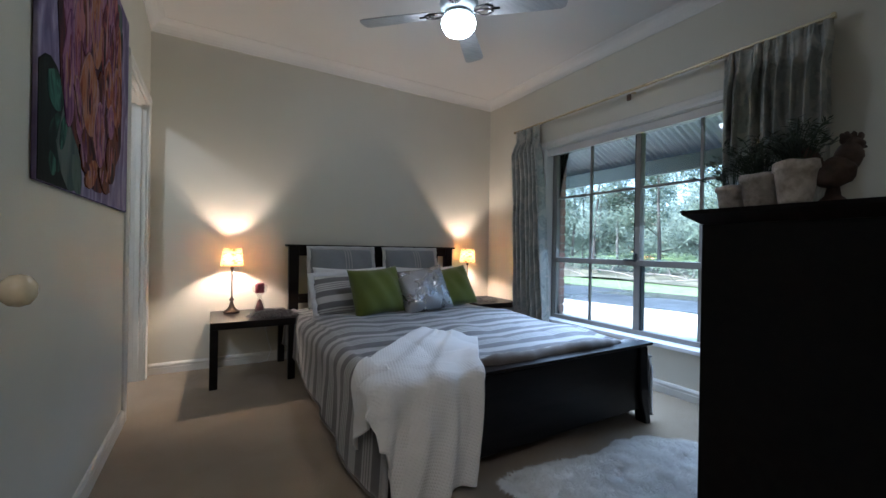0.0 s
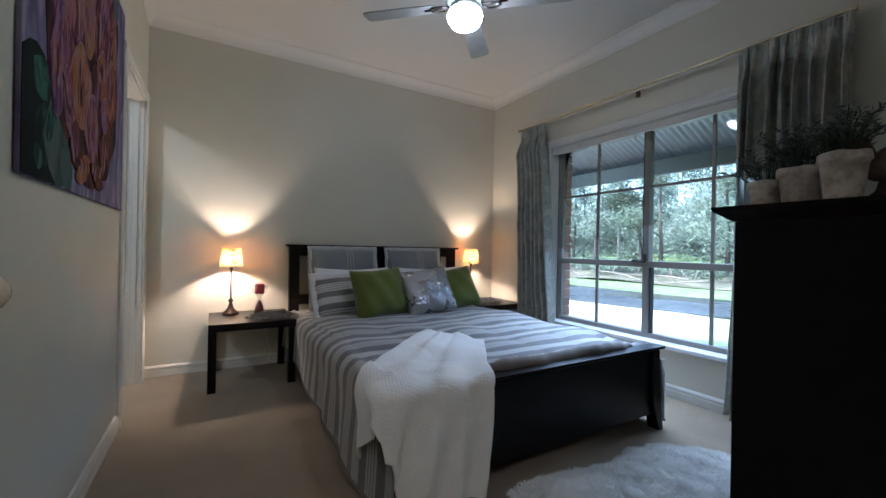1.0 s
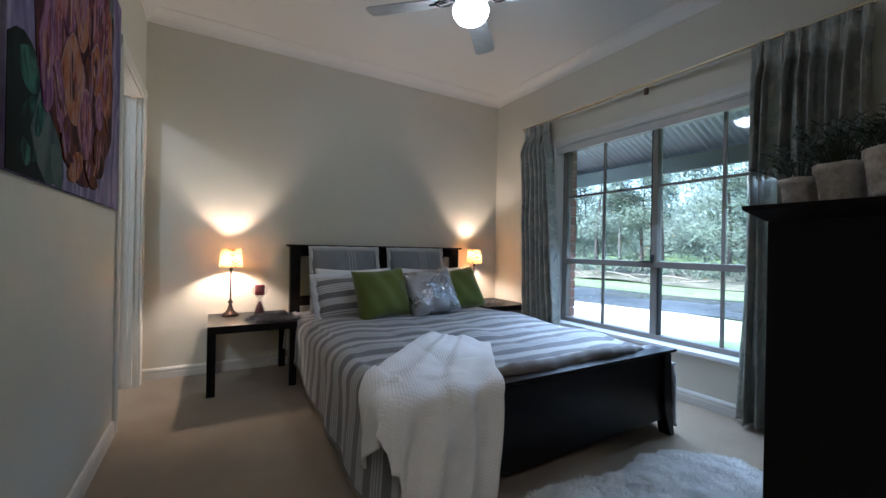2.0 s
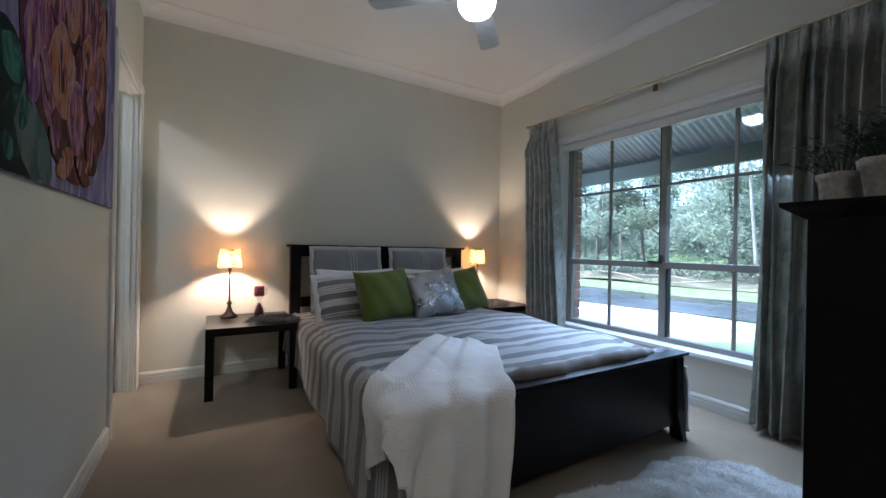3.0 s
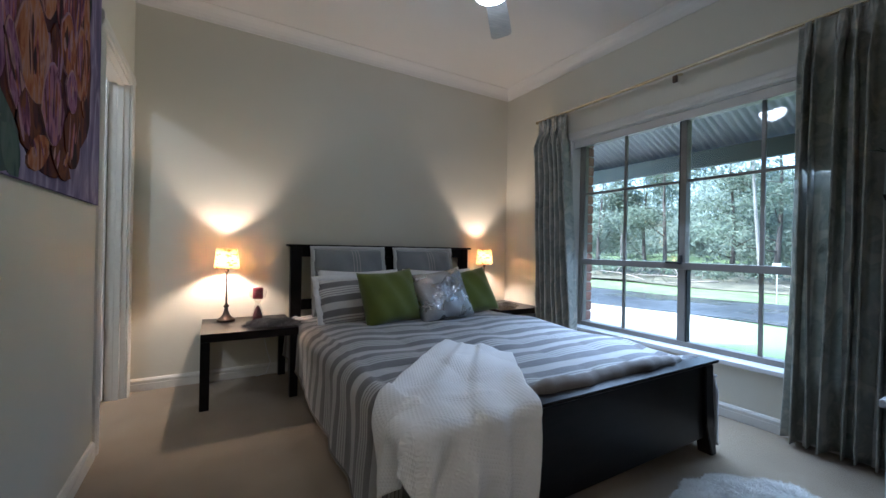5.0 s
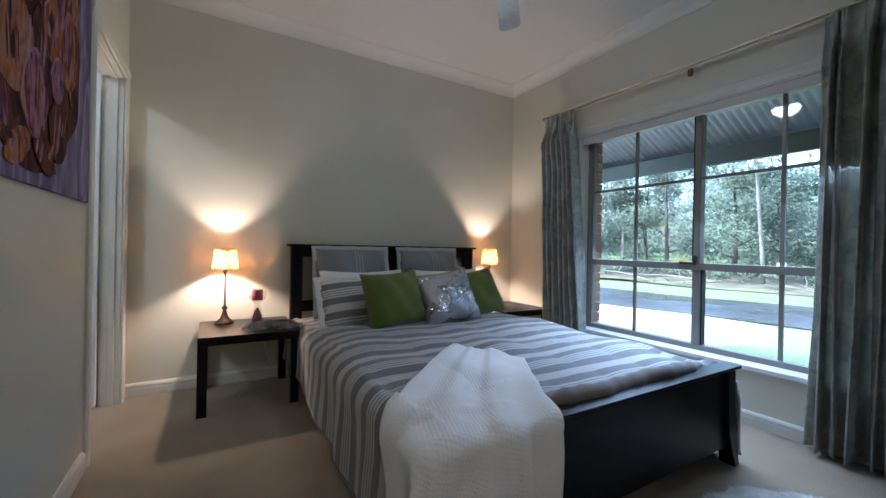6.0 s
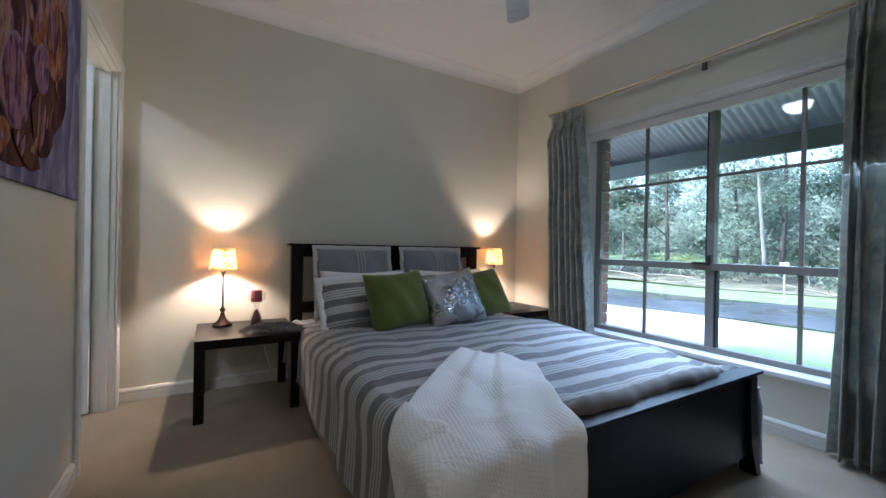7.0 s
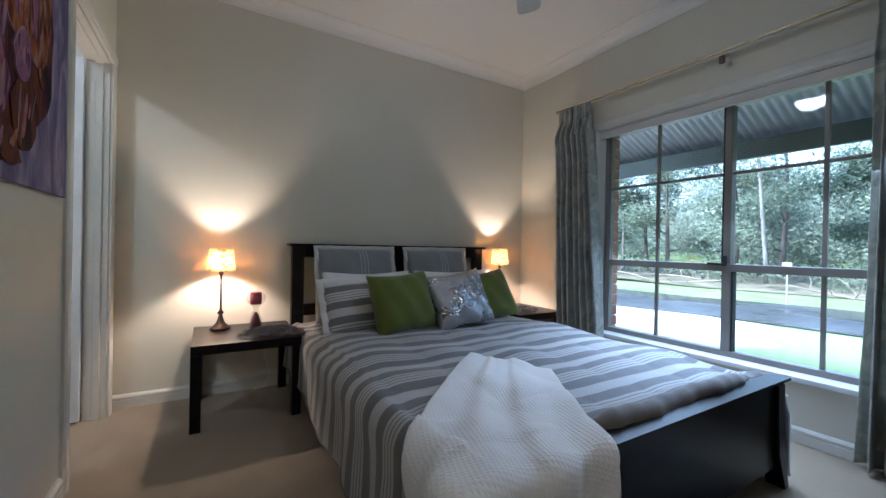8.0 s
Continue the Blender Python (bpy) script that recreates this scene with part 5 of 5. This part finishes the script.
herb_pot(1.25, 0.895, 0.037, 0.070, 26, 1, 1.7)
herb_pot(1.203, 0.815, 0.044, 0.083, 34, 2)
herb_pot(1.141, 0.733, 0.037, 0.092, 40, 3)


# rusty clay hen: one plain mesh
def blob(bm, c, r, m=None):
    out = bmesh.ops.create_uvsphere(bm, u_segments=20, v_segments=14, radius=1)["verts"]
    bmesh.ops.transform(bm, matrix=Matrix.Translation(c) @ (m or Matrix.Identity(4)) @ Matrix.Diagonal((*r, 1)), verts=out)


bm = bmesh.new()
hx, hy = 1.21, 0.675
blob(bm, (hx, hy, CZ + 0.075), (0.034, 0.048, 0.036), Matrix.Rotation(radians(-18), 4, "X"))
blob(bm, (hx, hy - 0.032, CZ + 0.112), (0.024, 0.028, 0.040), Matrix.Rotation(radians(16), 4, "X"))
blob(bm, (hx, hy - 0.044, CZ + 0.142), (0.017, 0.021, 0.018))
for k in range(4):
    blob(bm, (hx, hy - 0.058 + 0.013 * k, CZ + 0.163 - 0.003 * abs(k - 1)), (0.005, 0.008, 0.013), Matrix.Rotation(radians(14 - 12 * k), 4, "X"))
blob(bm, (hx, hy - 0.068, CZ + 0.137), (0.005, 0.011, 0.005))
blob(bm, (hx, hy - 0.060, CZ + 0.118), (0.006, 0.007, 0.014))
blob(bm, (hx, hy + 0.048, CZ + 0.108), (0.014, 0.020, 0.036), Matrix.Rotation(radians(-32), 4, "X"))
lathe([(0.0, 0.0), (0.030, 0.0), (0.030, 0.006), (0.014, 0.018), (0.012, 0.045), (0.0, 0.05)], (hx, hy, CZ), 20, bm=bm)
bmesh.ops.transform(bm, matrix=Matrix.Translation((1.175, 0.682, CZ)) @ Matrix.Rotation(radians(50), 4, "Z") @ Matrix.Diagonal((0.86, 0.80, 0.86, 1)) @ Matrix.Translation((-hx, -hy, -CZ)), verts=bm.verts)
for v in bm.verts:
    v.co += v.normal * (wobble(v.co, 60, 0.004, 3) + wobble(v.co, 140, 0.002, 9))
single("hen_ornament", bm, m_rust, "rusty brown clay hen ornament on the chest", "ornament", smooth=True)

# white painted stool between the chest and the window
st = thing("stool", (2.47, 1.02, 0), "small white painted wooden stool beside the curtain", "stool")
part("seat", cube(2.30, 2.64, 0.86, 1.19, 0.405, 0.435, bevel=0.006), m_stool, st)
part("apron", cube(2.325, 2.615, 0.885, 1.165, 0.35, 0.405, bevel=0.003), m_stool, st)
for a, b in ((2.318, 0.878), (2.582, 0.878), (2.318, 1.132), (2.582, 1.132)):
    bm = bmesh.new()
    box(bm, a, a + 0.040, b, b + 0.040, 0.0, 0.41, bevel=0.003)
    part("leg", bm, m_stool, st)

# unseen ceiling fittings added over the hall fill lamp and the next room's lamp
for cx, cy in ((-0.22, -0.70), (-1.50, 2.26)):
    cl = thing("added_ceiling_fitting", (cx, cy, ZC), "plain round unlit ceiling fitting, unseen, added over a point lamp", "ceiling light", "ceiling lights next door")
    part("plate", lathe([(0.0, -0.012), (0.11, -0.012), (0.12, 0.0)], (cx, cy, ZC), 28), m_trim, cl)
    part("lamp_ring", tube([(cx + 0.1 * math.cos(a * math.pi / 16), cy + 0.1 * math.sin(a * math.pi / 16), ZC - 0.03) for a in range(33)], 0.010, 8), m_trim, cl, "", True)

# ---- outdoors ----
GZ = -0.32


def ground_z(x, y):
    far = max(0.0, min(1.0, (x - 13.5) / 30))
    return GZ + 1.2 * far * far + (wobble((x, y, 0), 0.35, 0.10) * min(1, (x - 14) / 3) if x > 14 else 0)


def ground_place(u, v):
    a, w = 2 * u - 1, 2 * v - 1
    x = 10.0 + 300.0 * a * abs(a) ** 1.6
    y = 6.0 + 320.0 * w * abs(w) ** 1.6
    return (x, y, ground_z(x, y))


single("ground", sheet(130, 120, ground_place), m_grass, "rough green lawn and grassy ground", "lawn", "structure", smooth=True)
bm = sheet(24, 90, lambda u, v: (9.05 - 0.9 / (1 + math.exp(-1.6 * (-56 + 110 * v))) + 0.05 * math.sin(60 * v) + (3.9 + 0.1 * math.sin(30 * v)) * u, -50 + 110 * v, GZ + 0.02 + 0.04 * math.sin(math.pi * u)))
single("road", bm, m_asphalt, "wet dark asphalt lane along the lawn", "road", "structure", smooth=True)
bm = sheet(10, 20, lambda u, v: (3.2 + 5.6 * u, 1.6 + 0.4 * u + 10.4 * v + (1 - v) * (0.12 * math.sin(9 * u) + 0.06 * math.sin(23 * u)), GZ + 0.012))
single("pale_ground_patch", bm, m_pale_ground, "pale ground patch fading into lawn green", "driveway", "structure", smooth=True)


def litter_place(u, v):
    x = 17.2 + 16 * u + 1.4 * math.sin(9 * v) + 0.7 * math.sin(23 * v)
    y = -40 + 110 * v
    return (x, y, ground_z(x, y) + 0.06 + wobble((u * 30, v * 90, 1), 0.5, 0.08))


bm = sheet(40, 90, litter_place)
single("ground_litter", bm, m_verge, "brown leaf litter at the forest edge", "leaf litter", "structure", smooth=True)

# house outside: brick skin and verandah
skin = thing("wall_brick", (3.0, 3.4, GZ), "red brick outer wall beside the window", "brick wall", kind="structure")
part("mortar", cube(2.962, 3.052, WY1 + 0.004, 4.5, GZ, 3.15), m_mortar, skin)
part("mortar", cube(2.962, 3.052, -1.6, WY0 - 0.004, GZ, 3.15), m_mortar, skin)
part("mortar", cube(2.962, 3.052, WY0 - 0.004, WY1 + 0.004, GZ, WZ0 - 0.05), m_mortar, skin)
part("mortar", cube(2.962, 3.052, WY0 - 0.004, WY1 + 0.004, WZ1 + 0.01, 3.15), m_mortar, skin)
sb = mesh_of("brick", cube(-0.055, 0.055, -0.115, 0.115, -0.038, 0.038, bevel=0.003, seg=1), m_brick)
hb = mesh_of("brick", cube(-0.055, 0.055, -0.055, 0.055, -0.038, 0.038, bevel=0.003, seg=1), m_brick)
for k in range(22):
    z = WZ0 - 0.02 + 0.086 * k
    if z > 2.3:
        break
    y = WY1 + (0.115 if k % 2 else 0.055) - 0.004
    for j in range(3):
        ob = new("brick", hb if (j == 0 and k % 2 == 0) else sb)
        ob.parent = skin
        ob.matrix_parent_inverse = Matrix.Translation(-skin.location)
        ob.location = (3.008 + 0.001 * ((k * 7 + j * 3) % 5), y, z)
        y += 0.24 if (j or k % 2) else 0.18
part("sill_course", cube(2.958, 3.09, WY0 - 0.1, WY1 + 0.1, WZ0 - 0.10, WZ0 - 0.012, bevel=0.004), m_brick, skin, "sloping brick sill")

BX, BZ0, BZ1 = 5.0, 1.985, 2.175
ver = thing("verandah", (4.2, 2.5, GZ), "verandah with corrugated roof and sage-green beam", "verandah")
part("beam", cube(BX, BX + 0.07, -6.0, 12.0, BZ0, BZ1, bevel=0.004), m_beam, ver, "sage-green painted beam")
bm = bmesh.new()
n = 1100
a0, a1 = [], []
for k in range(n + 1):
    y = -6 + 18 * k / n
    dz = 0.010 * math.cos(2 * math.pi * y / 0.076)
    a0.append(bm.verts.new((3.05, y, 3.12 + dz)))
    a1.append(bm.verts.new((BX + 0.16, y, BZ1 + 0.012 + dz)))
for k in range(n):
    bm.faces.new((a0[k], a1[k], a1[k + 1], a0[k + 1]))
rf = part("roof", bm, m_roof, ver, "pale corrugated steel roof", True)
solid(rf, 0.002)
part("batten", cube(4.1, 4.15, -6.0, 12.0, 2.565, 2.60), m_beam, ver)
part("gutter", cube(BX + 0.10, BX + 0.20, -6.0, 12.0, BZ1 - 0.09, BZ1 - 0.01, bevel=0.01), m_beam, ver)
for y in (-2.2, 6.9):
    part("post", cube(BX - 0.01, BX + 0.08, y, y + 0.09, GZ, BZ0, bevel=0.004), m_beam, ver)
# small sign post at the far edge of the lane
sp = thing("sign_post", (13.2, 5.25, GZ), "slim white post with a small blank sign", "sign post")
part("post", cube(13.185, 13.215, 5.235, 5.265, GZ, 0.62, bevel=0.004), m_post, sp)
part("plate", cube(13.165, 13.18, 5.15, 5.35, 0.62, 0.76, bevel=0.004), m_post, sp)


def leaf_cloud(verts, faces, c, r, count, size, rng, flat=0.75):
    for _ in range(count):
        d = Vector((rng.gauss(0, 1), rng.gauss(0, 1), rng.gauss(0, 1))).normalized() * (rng.random() ** 0.45)
        p = Vector((c[0] + d.x * r, c[1] + d.y * r, c[2] + d.z * r * flat))
        a = Vector((rng.gauss(0, 1), rng.gauss(0, 1), rng.gauss(0, 0.8) - 0.5)).normalized()
        b = a.orthogonal().normalized()
        s = size * rng.uniform(0.6, 1.4)
        k = len(verts)
        verts += [p, p + a * s * 0.5 + b * s * 0.22, p + a * s, p + a * s * 0.5 - b * s * 0.22]
        faces.append((k, k + 1, k + 2, k + 3))


def gum_tree(name, x, y, z, high, lean, seed, leaf, bark, label, crown_at=0.45, spread=1.0, count=2600, size=0.30, girth=0.16):
    rng = random.Random(seed)
    t = thing(name, (x, y, z), label, "tree", "trees across the lane")
    bm = bmesh.new()
    pts, rad = [], []
    for k in range(8):
        f = k / 7
        pts.append((x + lean[0] * f * high + 0.12 * math.sin(5 * f + seed), y + lean[1] * f * high + 0.12 * math.cos(4 * f + seed), z - 0.1 + f * high))
        rad.append(girth * (1 - 0.82 * f) + 0.012)
    tube(pts, rad, 9, bm)
    verts, faces, tips = [], [], []
    for k in range(10):
        f = crown_at + (1 - crown_at) * (k + rng.random()) / 10
        i = min(int(f * 7), 6)
        p0 = Vector(pts[i]).lerp(Vector(pts[i + 1]), f * 7 - i)
        a = rng.uniform(0, 2 * math.pi)
        ln = high * rng.uniform(0.14, 0.30) * spread * (1.15 - 0.5 * f)
        p2 = p0 + Vector((math.cos(a) * ln, math.sin(a) * ln, ln * rng.uniform(0.25, 0.9)))
        p1 = (p0 + p2) / 2 + Vector((0, 0, -0.08 * ln))
        tube([p0, p1, p2], [girth * 0.34 * (1.2 - f), girth * 0.22 * (1.2 - f), 0.012], 6, bm)
        tips += [p2, p1.lerp(p2, 0.4)]
        for _ in range(2):
            b = a + rng.uniform(-1, 1)
            p3 = p1.lerp(p2, 0.5) + Vector((math.cos(b), math.sin(b), rng.uniform(0.0, 0.8))) * ln * 0.5
            tube([p1.lerp(p2, 0.4), p3], [girth * 0.1, 0.008], 5, bm)
            tips.append(p3)
    part("trunk", bm, bark, t, "", True)
    tips.append(Vector(pts[-1]))
    each = max(10, count // len(tips))
    for p in tips:
        leaf_cloud(verts, faces, p, high * 0.085 * rng.uniform(0.7, 1.5) * spread, each, size, rng)
    me = bpy.data.meshes.new("crown")
    me.from_pydata([tuple(q) for q in verts], [], faces)
    me.materials.append(leaf)
    ob = new("crown", me)
    ob.parent = t
    ob.matrix_parent_inverse = Matrix.Translation((-x, -y, -z))
    return t


gum_tree("gum_tree", 17.5, 7.35, 0.0, 7.5, (0.01, 0.02), 3, m_leaf_pale, m_bark, "pale-barked gum tree with sparse high crown", 0.5, 1.0, 1800, 0.22, 0.06)
gum_tree("gum_tree", 21.0, 15.2, 0.1, 8.5, (0.02, 0.04), 5, m_leaf_pale, m_bark, "pale-barked gum tree with sparse high crown", 0.55, 1.0, 1500, 0.22, 0.075)
gum_tree("gum_tree", 22.0, 17.6, 0.1, 8.0, (0.02, -0.03), 6, m_leaf_pale, m_bark, "pale-barked gum tree with sparse high crown", 0.55, 1.0, 1400, 0.22, 0.065)
gum_tree("gum_tree", 23.0, 19.6, 0.1, 9.0, (0.0, 0.02), 7, m_leaf_pale, m_bark, "pale-barked gum tree with sparse high crown", 0.6, 1.0, 1400, 0.22, 0.07)
rng = random.Random(21)
for k in range(16):
    y = -12 + k * 2.4 + rng.uniform(-0.8, 0.8)
    x = 19.5 + rng.uniform(0, 4)
    gum_tree("bush_tree", x, y, 0.05, rng.uniform(4.2, 6.6), (rng.uniform(-0.04, 0.04), rng.uniform(-0.05, 0.05)), 30 + k, m_leaf_deep if k % 3 else m_leaf, m_barkdark, "dense dark-green wattle tree at the forest edge", 0.12, 1.5, 6500, 0.17, 0.10)
verts, faces = [], []
for k in range(800):
    a = rng.random()
    x, y = 25 + 24 * a + rng.uniform(0, 3), -30 + 90 * rng.random()
    leaf_cloud(verts, faces, (x, y, 0.6 + rng.random() ** 1.25 * (5.0 + 4.5 * a)), rng.uniform(1.1, 2.3), 260, 0.34, rng)
for k in range(520):
    leaf_cloud(verts, faces, (50 + 14 * rng.random(), -45 + 130 * rng.random(), 0.8 + 7.5 * rng.random() ** 1.2), rng.uniform(2.0, 3.4), 130, 0.75, rng)
me = bpy.data.meshes.new("far_woods")
me.from_pydata([tuple(q) for q in verts], [], faces)
me.materials.append(m_leaf)
tagged(new("far_woods", me), "far grey-green forest behind the lane", "woods", kind="stuff")
verts, faces = [], []
for k in range(150):
    x, y = 16.8 + rng.uniform(0, 5), -14 + 42 * rng.random()
    leaf_cloud(verts, faces, (x, y, 0.05 + 0.4 * rng.random()), rng.uniform(0.3, 0.8), 90, 0.16, rng, 0.6)
me = bpy.data.meshes.new("undergrowth")
me.from_pydata([tuple(q) for q in verts], [], faces)
me.materials.append(m_leaf_deep)
tagged(new("undergrowth", me), "low scrub under the trees", "scrub", kind="stuff")
for k, (x, y, ln, a) in enumerate(((15.5, 10.4, 3.2, 78), (15.9, 8.7, 3.6, 66), (16.1, 8.0, 2.2, 110), (15.9, 3.4, 1.6, 60), (16.4, 4.2, 2.0, 118), (16.2, 13.5, 2.6, 84))):
    b = thing("fallen_branch", (x, y, GZ), "bare pale fallen branch lying on the verge", "branch", "fallen branches")
    bm = bmesh.new()
    d = Vector((math.cos(radians(a)), math.sin(radians(a)), 0.06))
    p = Vector((x, y, GZ + 0.10))
    pts = [p + d * ln * f + Vector((0.08 * math.sin(7 * f + k), 0, 0.14 * math.sin(3 * f + k) + 0.05)) for f in (0, 0.25, 0.5, 0.75, 1)]
    tube(pts, [0.034, 0.030, 0.025, 0.018, 0.008], 7, bm)
    for j in range(6):
        q = pts[1 + j % 4]
        e = Vector((rng.uniform(-0.7, 0.7), rng.uniform(-0.8, 0.8), rng.uniform(0.1, 0.8)))
        tube([q, q + e * 0.45, q + e * 0.9 + Vector((0, 0.1, 0.05))], [0.013, 0.009, 0.004], 5, bm)
    part("bough", bm, m_deadwood, b, "", True)
gum_tree("garden_shrub", 9.2, 10.2, GZ, 1.3, (0, 0), 90, m_leaf_deep, m_barkdark, "rounded green garden shrub near the pale ground", 0.1, 1.6, 1600, 0.09, 0.03)
